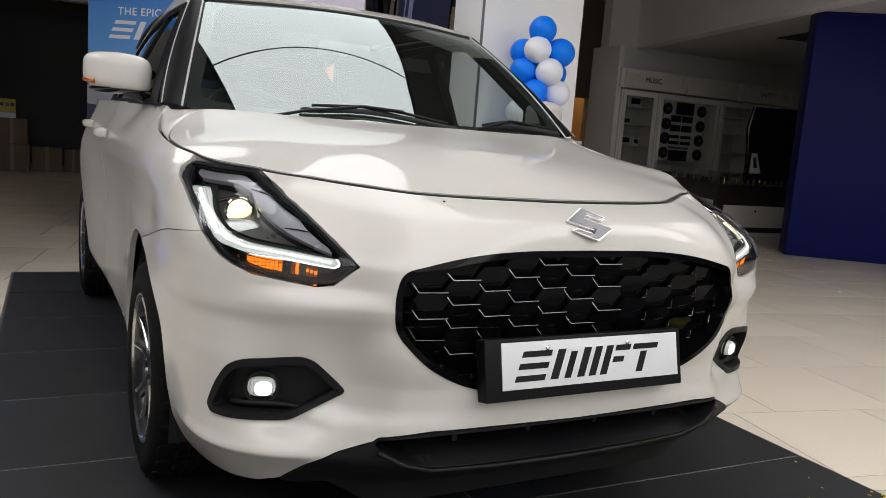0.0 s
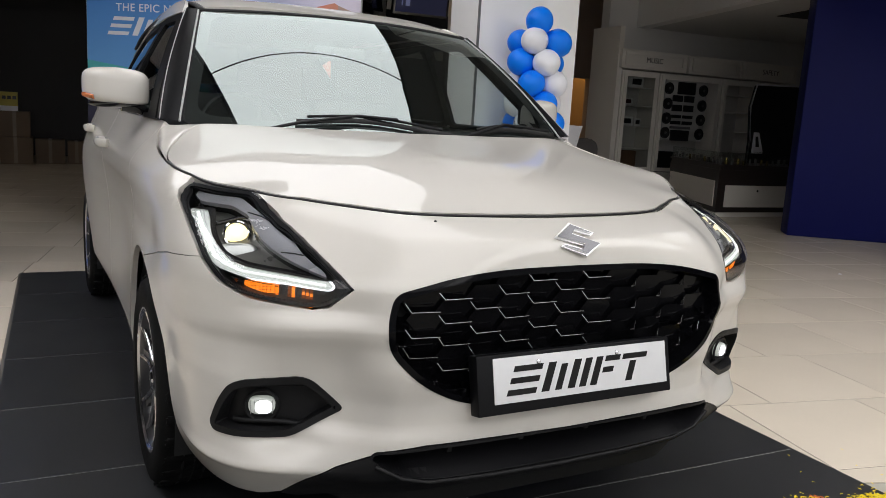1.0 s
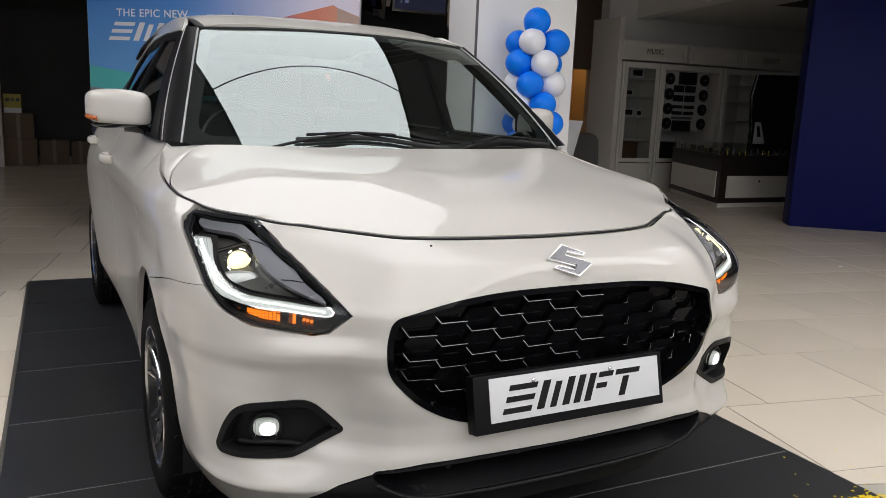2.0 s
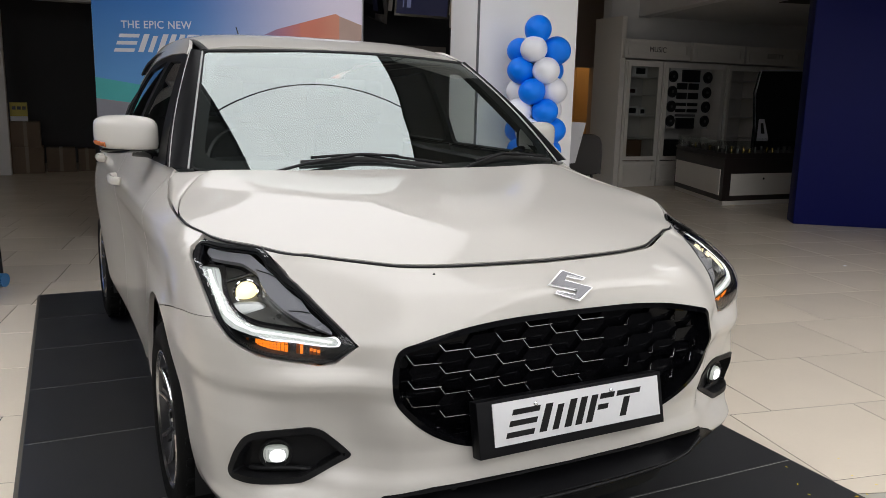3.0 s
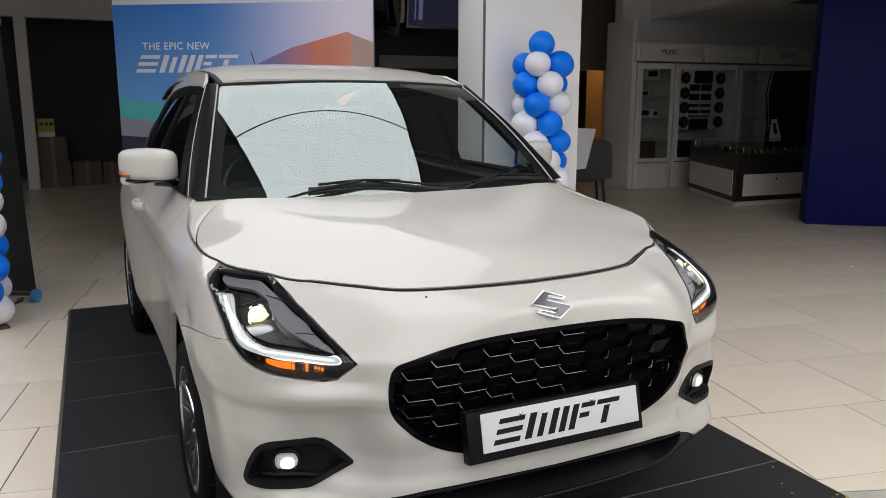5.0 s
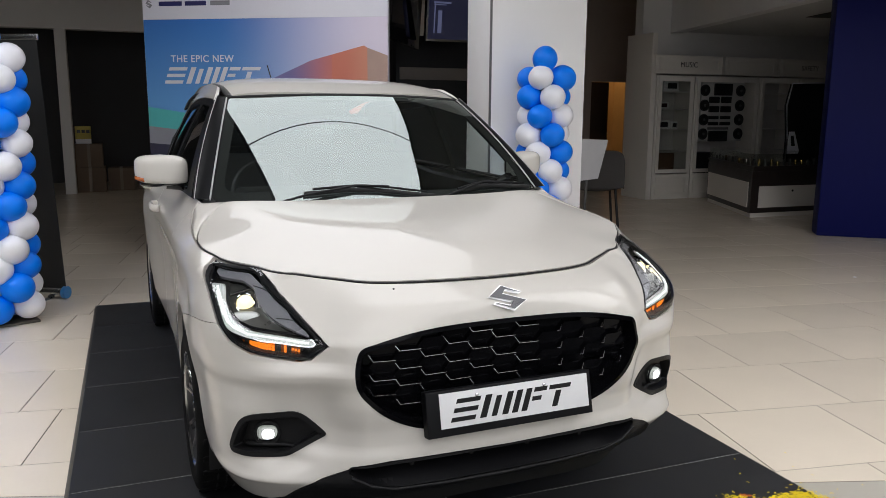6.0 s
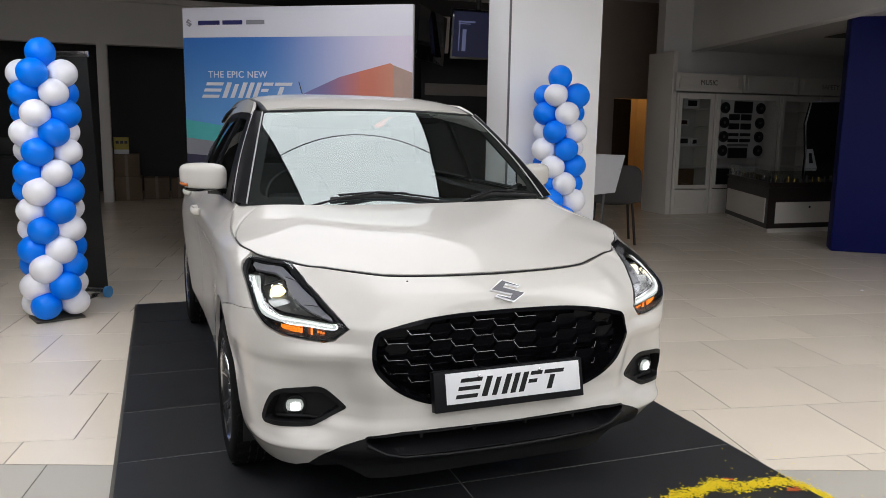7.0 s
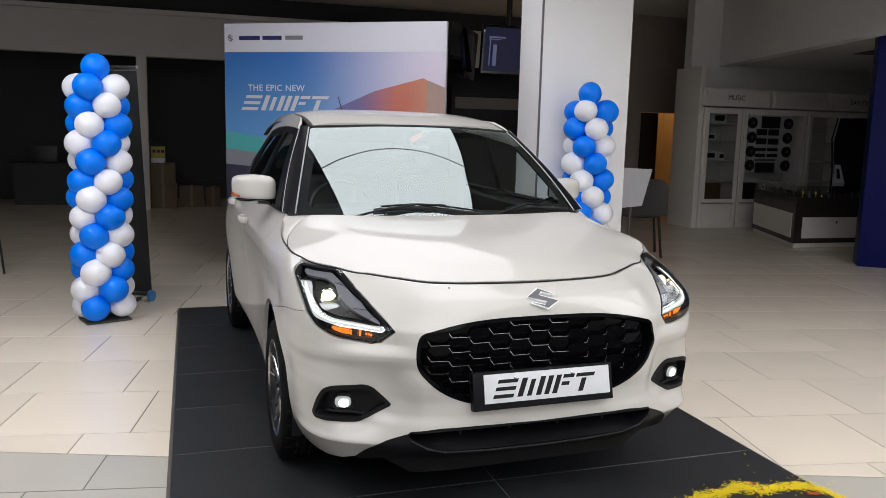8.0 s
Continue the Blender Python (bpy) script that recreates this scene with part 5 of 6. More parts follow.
def balloon_column(x, y, layers, z0, step, front, first, label, seed, tip, size=1.0):
    """Layers of four round a pole; front: the way the column faces, first: colour index by layer."""
    r = random.Random(seed)
    col = thing("balloon_column", label, "balloon column", "balloon columns", at=pose(x, y, 0))
    part("base_plate", box(-.16, -.12, .0, .16, .12, .016, .004), STRIP, col, "flat grey base plate", at=pose(0, 0, 0, 0, 0, 20))
    part("pole", rod((0, 0, .01), (0, 0, z0 + step * (layers + .2)), .014), SEAL, col, "thin black pole")
    for k in range(layers):
        off = -25 if k % 2 == 0 else 25
        for j in range(4):
            colour = (first(k) + j) % 2
            a = front + off + 90 * j + r.uniform(-5, 5)
            rr, sc = .138 * size + r.uniform(-.008, .008), size * r.uniform(.95, 1.05)
            ob = part("balloon", BALLOONS[colour], None, col)
            ob.matrix_basis = pose(0, 0, z0 + step * k + r.uniform(-.008, .008), 0, 0, a) @ pose(rr, 0, 0, r.uniform(-20, 20), r.uniform(-8, 8), r.uniform(-8, 8)) @ Matrix.Scale(sc, 4)
    top = part("balloon", BALLOONS[0], None, col)
    top.matrix_basis = pose(tip[0], tip[1], z0 + step * layers, 0, -80, 0) @ Matrix.Scale(size, 4)
    return col


balloon_column(-1.86, 3.73, 13, .115, .1335, -83, lambda k: 0 if k % 4 in (0, 1) else 1, "tall spiral column of blue and white balloons", 3, (.0, -.03), .95)
balloon_column(1.855, 3.235, 13, .02, .1355, -112, lambda k: (1, 1, 0, 0)[(12 - k) % 4], "blue and white balloon column before the white pillar", 5, (-.04, -.06), .88)

# ---- roll-up stand, seen from its back ----
roll = thing("roll_up_banner", "roll-up banner stand seen from its plain black back", "banner stand")
ra, rb = Vector((-2.06, 4.642, 0)), Vector((-1.545, 4.33, 0))
rd = (rb - ra).normalized()
rang = math.degrees(math.atan2(rd.y, rd.x))
rl = (rb - ra).length
roll.matrix_basis = pose(ra.x, ra.y, 0, 0, 0, rang)
part("cassette", rod((0.02, 0, .045), (rl - .02, 0, .045), .042, 20), ALLOY, roll, "silver base cassette")
BLUE_CAP = mat("blue_plastic_cap", (.06, .25, .55), .35)
for x in (0, rl - .03):
    part("end_cap", rod((x, 0, .046), (x + .03, 0, .046), .046, 20), BLUE_CAP, roll, "blue plastic end cap")
part("foot", box(rl * .25, -.14, .0, rl * .25 + .05, .14, .008, .002), ALLOY, roll)
part("foot", box(rl * .75, -.14, .0, rl * .75 + .05, .14, .008, .002), ALLOY, roll)
part("banner_sheet", prism([(.03, .08), (rl - .01, .08), (rl - .09, 1.90), (.03, 1.90)], lambda u, v, t: (u, t - .002, v), .003), mat("banner_back_black", (.012, .013, .014), .55, vary=.2, scale=1.5), roll, "black back of the banner sheet")
part("top_rail", box(.01, -.014, 1.885, rl - .08, .012, 1.925, .004), ALLOY, roll, "silver clamp rail")
part("support_rod", rod((rl * .5, .02, .05), (rl * .5, .02, 1.9), .008), GREY, roll)

# ---- backdrop with a printed picture ----
ba, bb = Vector((-.865, 6.03, 0)), Vector((1.125, 4.78, 0))
bl = (bb - ba).length
backdrop = thing("backdrop", "printed launch backdrop with blue sky picture", "backdrop", at=pose(ba.x, ba.y, 0, 0, 0, math.degrees(math.atan2((bb - ba).y, (bb - ba).x))))
BH = 2.50
part("board", box(0, 0, 0, bl, .05, BH, .004), mat("backdrop_board", (.70, .70, .74), .6, vary=.04), backdrop, "white framed board")


def print_mat(name, left_low, left_high, right, turn=1.0):
    """A printed wash: from the left colours to the right one, along the sheet's own width and height."""
    m = bpy.data.materials.new(name)
    m.use_nodes = True
    nt = m.node_tree
    p = nt.nodes["Principled BSDF"]
    co, sep = nt.nodes.new("ShaderNodeTexCoord"), nt.nodes.new("ShaderNodeSeparateXYZ")
    nt.links.new(co.outputs["Generated"], sep.inputs[0])
    col = ramp_mix(nt, sep.outputs[2], left_low, left_high)
    mr = nt.nodes.new("ShaderNodeMapRange")
    mr.interpolation_type = "SMOOTHSTEP"
    mr.inputs["From Min"].default_value, mr.inputs["From Max"].default_value = .30, 1.0 * turn
    nt.links.new(sep.outputs[0], mr.inputs["Value"])
    col = ramp_mix(nt, mr.outputs[0], col, right)
    mul = nt.nodes.new("ShaderNodeMath")
    mul.operation, mul.inputs[1].default_value = "MULTIPLY", .12
    nt.links.new(noise_out(nt, 300, 2), mul.inputs[0])
    col = ramp_mix(nt, mul.outputs[0], col, (.2, .2, .2))
    nt.links.new(col, p.inputs["Base Color"])
    p.inputs["Roughness"].default_value = .5
    return m


def flat(name, poly, material, owner, y, label=""):
    bm = prism(poly, lambda u, v, t: (u, y - t, v), .0012)
    return part(name, bm, material, owner, label)


SKY = print_mat("printed_sky", (.30, .66, .95), (.035, .20, .64), (.86, .78, .92))
flat("sky_print", [(.004, .06), (bl - .004, .06), (bl - .004, 2.215), (.004, 2.215)], SKY, backdrop, -.001, "printed blue sky")
HEAD = mat("printed_white_header", (.86, .85, .93), .5, vary=.03)
flat("header_print", [(.004, 2.217), (bl - .004, 2.217), (bl - .004, BH - .004), (.004, BH - .004)], HEAD, backdrop, -.001, "white header strip")
TEAL = mat("printed_teal", (.10, .50, .50), .5, vary=.1, scale=3)
flat("teal_print", [(.004, 1.42), (.5, 1.35), (1.1, 1.22), (1.1, 1.0), (.004, 1.22)], TEAL, backdrop, -.003, "printed teal hill")
GREYP = mat("printed_grey_ground", (.30, .30, .34), .5, vary=.2, scale=4)
flat("ground_print", [(.004, 1.24), (.6, 1.18), (bl - .004, 1.1), (bl - .004, .9), (.004, 1.06)], GREYP, backdrop, -.005)
flat("low_print", [(.004, 1.08), (bl - .004, .94), (bl - .004, .06), (.004, .06)], mat("printed_dark_scene", (.05, .05, .09), .5, vary=.5, scale=3), backdrop, -.007, "dark printed street scene")
CORAL = print_mat("printed_coral", (.62, .16, .11), (.70, .22, .14), (.70, .28, .18))
VIOLET = print_mat("printed_violet", (.16, .16, .38), (.22, .18, .40), (.66, .20, .16), .8)
flat("tower_print", [(1.08, 1.60), (1.35, 1.72), (1.63, 1.84), (2.115, 1.965), (2.115, 1.2), (1.08, 1.2)], VIOLET, backdrop, -.003, "printed violet building side")
flat("tower_print", [(1.83, 1.89), (2.13, 1.968), (2.16, 1.95), (2.16, 1.2), (1.83, 1.2)], CORAL, backdrop, -.005, "printed coral building side")
flat("tower_print", [(2.16, 1.95), (bl - .004, 1.88), (bl - .004, 1.2), (2.16, 1.2)], mat("printed_tan", (.52, .36, .30), .5, vary=.15, scale=6), backdrop, -.005, "printed tan building side")


def words(text, size, material, owner, m, bold=0.0, shear=0.0, space=1.0, extrude=.0006):
    cu = bpy.data.curves.new("words", "FONT")
    cu.body, cu.size, cu.extrude, cu.offset, cu.shear, cu.space_character = text, size, extrude, bold, shear, space
    tmp = new("words", cu)
    me = bpy.data.meshes.new_from_object(tmp.evaluated_get(bpy.context.evaluated_depsgraph_get()))
    bpy.data.objects.remove(tmp)
    return part("lettering", me, material, owner, at=m)


PRINT_WHITE = mat("print_white", (.80, .80, .84), .5, vary=.02)
NAVY = mat("print_navy", (.03, .03, .16), .5)
words("THE EPIC NEW", .088, PRINT_WHITE, backdrop, pose(.262, -.0032, 1.832, 90, 0, 0), .001, .0, 1.08)
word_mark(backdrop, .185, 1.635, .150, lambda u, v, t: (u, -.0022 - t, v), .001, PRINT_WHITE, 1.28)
# makers' name as plain bars, and a small badge shape
for u0, u1, m_ in ((.17, .40, NAVY), (.43, .64, NAVY), (.68, .87, GREYP)):
    flat("header_bar", [(u0, 2.335), (u1, 2.335), (u1, 2.375), (u0, 2.375)], m_, backdrop, -.003)
flat("header_badge", [(.07 + u * .55, 2.355 + v * .75) for u, v in zig], GREYP, backdrop, -.003)
RED = mat("print_red", (.55, .02, .04), .5)
flat("red_tag", [(.62, 1.53), (.74, 1.53), (.75, 1.575), (.63, 1.575)], RED, backdrop, -.004)
for x in (.35, bl - .35):
    part("brace", join(rod((x, .05, 1.8), (x, .70, .02), .012), box(x - .03, .05, 0, x + .03, .75, .02)), GREY, backdrop)

# ---- petals strewn on the mat's front corner ----
PETAL = mat("yellow_petal", (.95, .70, .01), .6, vary=.25, scale=40, fine=300)
ORANGE = mat("orange_petal", (.60, .13, .03), .6, vary=.25, scale=40)
line = [(.40, -.11), (.60, -.04), (.74, .008), (.85, .026), (.95, .055), (.99, .0), (1.11, .0), (1.20, -.010), (1.255, -.04), (1.28, -.12), (1.29, -.20), (1.25, -.32), (1.12, -.42)]
tl = np.cumsum([0] + [math.dist(a, b) for a, b in zip(line, line[1:])])
fx, fy = pchip(tl, [p[0] for p in line]), pchip(tl, [p[1] for p in line])
rng = np.random.default_rng(7)
pv, pf = [], []


def petal(x, y, z, size, turn, tip_):
    k = len(pv)
    c, s = math.cos(turn), math.sin(turn)
    for u, v, w_ in ((-1, 0, 0), (-.2, -.45, .22), (-.2, .45, .22), (.6, -.4, .12), (.6, .4, .12), (1, 0, .35 * tip_)):
        a, b = u * size, v * size
        pv.append((x + a * c - b * s, y + a * s + b * c, z + w_ * size))
    pf.extend([(k, k + 1, k + 2), (k + 1, k + 3, k + 4, k + 2), (k + 3, k + 5, k + 4)])


for _ in range(5200):
    t = rng.uniform(0, tl[-1])
    x, y = float(fx(t)), float(fy(t)) - .018
    w_ = .031 * (1 + .35 * math.sin(t * 23) + .2 * math.sin(t * 51))
    x, y = x + rng.normal(0, w_ * .62), y + rng.normal(0, w_ * .62)
    ground_z = .0125 if x < 1.254 else .001
    petal(x, y, ground_z + rng.uniform(0, .011), rng.uniform(.004, .0075), rng.uniform(0, 6.3), rng.uniform(-.3, 1.2))
for _ in range(26):
    petal(1.1 + rng.normal(0, .25), -.05 + rng.normal(0, .16), .014, .006, rng.uniform(0, 6.3), .6)
me = bpy.data.meshes.new("petals")
me.from_pydata(pv, [], pf)
tagged(part("flower_petals", me, PETAL), "strewn yellow flower petals in a curved line", "petals", kind="stuff")
pv, pf = [], []
for x, y in ((1.0, .055), (1.012, .06), (.995, .062), (1.18, -.09), (1.20, -.10), (1.19, -.095), (1.17, -.10), (1.215, -.09), (1.21, -.105)):
    for _ in range(5):
        petal(x + rng.normal(0, .006), y + rng.normal(0, .006), .014 + rng.uniform(0, .006), .008, rng.uniform(0, 6.3), .8)
me = bpy.data.meshes.new("orange_petals")
me.from_pydata(pv, [], pf)
tagged(part("orange_petals", me, ORANGE), "few orange petals among the yellow ones", "petals", kind="stuff")
fl = thing("paper_scrap", "small white paper scrap on the floor tiles", "scrap", at=pose(4.75, 2.86, .001, 0, 0, 25))
part("scrap", prism([(-.02, -.012), (.018, -.014), (.024, .010), (-.014, .014)], lambda u, v, t: (u, v, t + .15 * abs(u)), .001), PRINT_WHITE, fl)

# ---- hanging screens, and a black block for a dark doorway, behind the pillar ----
SCREEN_DIM = glow("dim_blue_screen", (.10, .13, .60), .025, (.01, .01, .012))
SCREEN_BAR = glow("screen_bar", (.5, .55, 1.0), .12, (.02, .02, .02))
tv = thing("hanging_screen", "black wall screen hung on a ceiling pole, dim blue picture", "screen", at=pose(2.62, 7.0, 2.51, 8, 0, 0))
part("case", box(-.33, -.03, -.30, .36, .04, .30, .012), GLOSS_BLACK, tv, "black screen case")
part("picture", box(-.30, -.034, -.27, .33, -.030, .27), SCREEN_DIM, tv, "dim blue screen picture")
for x0, z0, x1, z1 in ((-.24, .14, -.02, .16), (-.24, .12, -.08, .13), (-.18, -.20, -.13, .06), (-.23, -.20, -.215, .16)):
    part("picture_bar", box(x0, -.036, z0, x1, -.034, z1), SCREEN_BAR, tv)
part("pole", rod((.05, .06, .2), (.05, .20, 1.30), .035), SEAL, tv, "black ceiling pole")
tv2 = thing("side_screen", "black screen turned sideways on the same pole", "screen", at=pose(2.02, 6.95, 2.45, 0, 8, 40))
part("case", box(-.34, -.04, -.30, .30, .03, .30, .012), GLOSS_BLACK, tv2, "black screen case")
part("bracket", box(-.08, .03, -.12, .08, .30, .12, .01), SEAL, tv2)
part("bracket_arm", rod((0, .2, 0), (.3, .62, .05), .03), SEAL, tv2)
# black block added in place of the dark doorway behind the screens
kiosk = thing("kiosk", "tall black block for a dark doorway, with a grey band", "kiosk")
part("kiosk_body", box(2.10, 7.55, 0, 3.25, 8.2, 2.32, .01), mat("dark_doorway_black", (.006, .006, .007), .5, spec=.2), kiosk)
part("kiosk_band", box(2.15, 7.535, 1.78, 3.2, 7.55, 1.93, .003), mat("kiosk_band", (.10, .085, .075), .5), kiosk, "grey band")

# ---- chair and acrylic board ----
SHELL = mat("dark_grey_shell", (.045, .042, .042), .55, vary=.15)
chair = thing("shell_chair", "dark grey upholstered shell chair on black legs", "chair", at=pose(4.10, 6.05, 0, 0, 0, 155) @ Matrix.Scale(1.22, 4))


def shell_surf(u, v):
    u, v = np.atleast_1d(np.asarray(u, float)), np.atleast_1d(np.asarray(v, float))
    back = np.clip(v - .40, 0, 1)
    seat = np.minimum(v, .40)
    wrap = 1.5 * u * u
    return np.stack([u * (1 - .25 * np.clip(back - .2, 0, 1)), -.22 + seat + back * .25 - wrap * (back > 0) * np.clip(back * 3, 0, 1) * .5, .42 + .4 * wrap * (back <= 0) + back * .92], 1)


part("shell", sheet("shell", shell_surf, fillet([(-.25, 0), (.25, 0), (.26, .45), (.24, .80), (-.24, .80), (-.26, .45)], .09), (), .03, .03, closed=True), SHELL, chair, "padded grey shell")
for x in (-.2, .2):
    for y in (-.2, .2):
        part("leg", rod((x * .9, y * .9, .42), (x * 1.1, y * 1.1, 0), .013), SEAL, chair)
board = thing("acrylic_board", "white acrylic display board on a slim stand", "display board", at=pose(3.72, 5.55, 0, 0, 0, -14))
part("panel", prism([(-.24, .62), (.10, .66), (.20, 1.09), (-.16, 1.10)], lambda u, v, t: (u, t, v), .012), mat("white_acrylic", (.62, .62, .64), .3), board, "white slanted panel")
part("post", rod((-.05, .02, .0), (-.02, .02, .8), .015), GREY, board)
part("foot", box(-.16, -.12, 0, .10, .14, .012, .003), GREY, board)

# ---- accessory cabinets along the shop wall ----
CREAM = mat("cream_cabinet_paint", (.80, .76, .70), .5, vary=.05, scale=2)
CREAM_IN = mat("cabinet_inside", (.62, .60, .57), .6, vary=.08)
BOXW = mat("white_carton", (.80, .80, .80), .6, vary=.1)
BLACKBOX = mat("black_device", (.01, .01, .011), .4)
YC = 8.45


def frame_bm(x0, z0, x1, z1, w, y0, y1):
    return join(box(x0, y0, z0, x0 + w, y1, z1), box(x1 - w, y0, z0, x1, y1, z1), box(x0 + w, y0, z0, x1 - w, y1, z0 + w), box(x0 + w, y0, z1 - w, x1 - w, y1, z1))


def cabinet(x0, x1, label):
    cb = thing("accessory_cabinet", label, "cabinet", "accessory cabinets")
    part("base", box(x0, YC, 0, x1, YC + .44, .40, .004), CREAM, cb)
    part("base_panel", frame_bm(x0 + .06, .07, x1 - .06, .36, .03, YC - .012, YC), CREAM, cb)
    part("carcass_back", box(x0, YC + .40, .40, x1, YC + .44, 1.96), CREAM_IN, cb)
    for x in (x0, x1 - .05):
        part("side", box(x, YC, .40, x + .05, YC + .40, 1.96), CREAM, cb)
    part("carcass_top", box(x0 + .05, YC, 1.91, x1 - .05, YC + .40, 1.96), CREAM, cb)
    part("door_frame", frame_bm(x0 + .03, .42, x1 - .03, 1.93, .06, YC - .02, YC - .001), CREAM, cb)
    return cb


def header(x0, x1, text):
    h = thing("cabinet_header", "cream cabinet header panel" + (" with a printed word" if text else ""), "cabinet header", "cabinet headers")
    part("header_box", box(x0, YC - .04, 1.985, x1, YC + .40, 2.27, .004), CREAM, h)
    part("header_panel", frame_bm(x0 + .06, 2.03, x1 - .06, 2.23, .035, YC - .055, YC - .04), CREAM, h)
    if text:
        words(text, .115, mat("faded_print", (.03, .03, .03) if text == "MUSIC" else (.14, .13, .12), .6), h, pose((x0 + x1) / 2 - .19, YC - .0565, 2.09, 90, 0, 0), .0)
    return h


c1 = cabinet(6.70, 7.42, "cream cabinet with shelves of boxed accessories")
c2 = cabinet(7.44, 8.74, "cream cabinet with a board of speakers and players")
c3 = cabinet(8.76, 9.60, "cream cabinet with mostly empty shelves")
c4 = cabinet(9.62, 10.6, "cream cabinet with mostly empty shelves")
for x0, x1, tx in ((6.63, 7.92, "MUSIC"), (7.97, 9.07, ""), (9.12, 10.4, "SAFETY")):
    header(x0, x1, tx)
for cb, x0, x1 in ((c1, 6.75, 7.37), (c3, 8.81, 9.55), (c4, 9.67, 10.55)):
    for z in (.75, 1.10, 1.42, 1.70):
        part("shelf", box(x0, YC + .05, z, x1, YC + .40, z + .018), CREAM_IN, cb)
part("glass_door", box(6.79, YC - .012, .48, 7.33, YC - .008, 1.87), glass("cabinet_glass", (.85, .86, .85), 1.4), c1)


def carton(x, z, w, h, m, spot=None):
    t = thing("boxed_accessory", "white carton with a dark print on the shelf", "box", "boxed accessories")
    part("carton", box(x, YC + .12, z, x + w, YC + .30, z + h, .004), m, t)
    if spot:
        part("print_patch", box(x + w * .25, YC + .117, z + h * .25, x + w * .85, YC + .12, z + h * .8), spot, t)


carton(6.92, 1.718, .30, .16, BOXW, BLACKBOX)
carton(6.80, 1.438, .24, .11, BOXW, mat("dark_red_print", (.05, .01, .01), .5))
carton(6.80, 1.118, .28, .14, BOXW, BLACKBOX)
carton(7.10, 1.118, .13, .12, BOXW, BLACKBOX)
carton(6.80, .40, .40, .33, mat("brown_carton", (.16, .09, .05), .7))
# board with speakers and players
bd = part("display_board", box(7.60, YC + .03, .92, 8.46, YC + .06, 1.88), mat("board_grey", (.55, .54, .52), .6), c2, "pale board")
for x in (7.64, 8.36):
    for z in (1.74, 1.50, 1.27, 1.04):
        sp = part("speaker", turned([(.0, .012), (.030, .012), (.075, .002), (.085, .014), (.092, .010), (.092, -.01)], 28, "Z"), BLACKBOX, bd, "round black speaker", at=pose(x + .02, YC + .02, z, 90, 0, 0))
        part("dust_cap", disc(.022, .022, .01, 16), GREY, sp, at=pose(0, 0, .012))
for x0, z0, x1, z1 in ((7.84, 1.66, 8.19, 1.85), (7.75, 1.54, 7.94, 1.64), (7.99, 1.54, 8.18, 1.64), (7.75, 1.39, 7.94, 1.49), (7.99, 1.39, 8.18, 1.49), (7.75, 1.28, 7.94, 1.33),
                       (7.99, 1.28, 8.18, 1.33), (7.75, 1.18, 7.94, 1.235), (7.99, 1.18, 8.18, 1.235), (7.77, .92, 8.14, 1.09)):
    part("player", box(x0, YC - .01, z0, x1, YC + .03, z1, .006), BLACKBOX, bd, "black car player")
part("grey_bar", box(7.75, YC + .0, 1.11, 8.16, YC + .03, 1.15, .004), GREY, bd)
for x0, z0, x1, z1, m_ in ((7.56, .52, 7.95, .74, BLACKBOX), (8.0, .52, 8.4, .60, BOXW)):
    t = thing("boxed_accessory", "dark boxed accessory on the cabinet floor", "box", "boxed accessories")
    part("carton", box(x0, YC + .06, z0 - .12, x1, YC + .30, z1, .004), m_, t)

# ---- glass counter ----
counter = thing("display_counter", "cream and dark brown counter with a glass display top", "counter")
DARKWOOD = mat("dark_brown_laminate", (.030, .022, .020), .4, vary=.2)
CA, CB_, CC = Vector((7.42, 8.0, 0)), Vector((6.66, 6.22, 0)), Vector((9.2, 6.15, 0))
shape = [(CA.x, CA.y), (CB_.x, CB_.y), (CC.x, CC.y), (CC.x, CC.y + .6), (7.35, 6.85), (7.95, 7.9)]
ins = lambda k: [(x + (8.0 - x) * k, y + (6.9 - y) * k) for x, y in shape]
part("plinth", prism(ins(.02), lambda u, v, t: (u, v, t), .06), CREAM, counter, "pale kick plinth")
part("body", prism(shape, lambda u, v, t: (u, v, .06 + t), .56), DARKWOOD, counter, "dark brown carcass")
part("ledge", prism(ins(-.008), lambda u, v, t: (u, v, .66 + t), .03), DARKWOOD, counter, "dark brown ledge")
part("mid", prism(ins(.01), lambda u, v, t: (u, v, .62 + t), .04), DARKWOOD, counter)
part("glass_case", prism(ins(.012), lambda u, v, t: (u, v, .69 + t), .16), glass("case_glass", (.80, .82, .80), 1.3), counter, "clear glass display case")


def face_panel(a, b, f0, f1, z0, z1, m_, nm="front_panel"):
    d = (b - a).normalized()
    n = Vector((d.y, -d.x, 0))
    if n.y > 0 and n.x > -.2:
        n = -n
    l = (b - a).length
    p, q = a + d * l * f0, a + d * l * f1
    bm = bmesh.new()
    vs_ = [bm.verts.new(v) for v in ((p + n * .002).to_tuple()[:2] + (z0,), (q + n * .002).to_tuple()[:2] + (z0,), (q + n * .002).to_tuple()[:2] + (z1,), (p + n * .002).to_tuple()[:2] + (z1,))]
    f = bm.faces.new(vs_)
    ex = bmesh.ops.extrude_face_region(bm, geom=[f])
    bmesh.ops.translate(bm, vec=n * .012, verts=[v for v in ex["geom"] if isinstance(v, bmesh.types.BMVert)])
    bmesh.ops.recalc_face_normals(bm, faces=bm.faces)
    part(nm, bm, m_, counter)


face_panel(CA, CB_, .04, .95, .13, .47, CREAM)
face_panel(CB_, CC, .05, .48, .13, .42, CREAM)
face_panel(CB_, CC, .50, .95, .13, .42, CREAM)
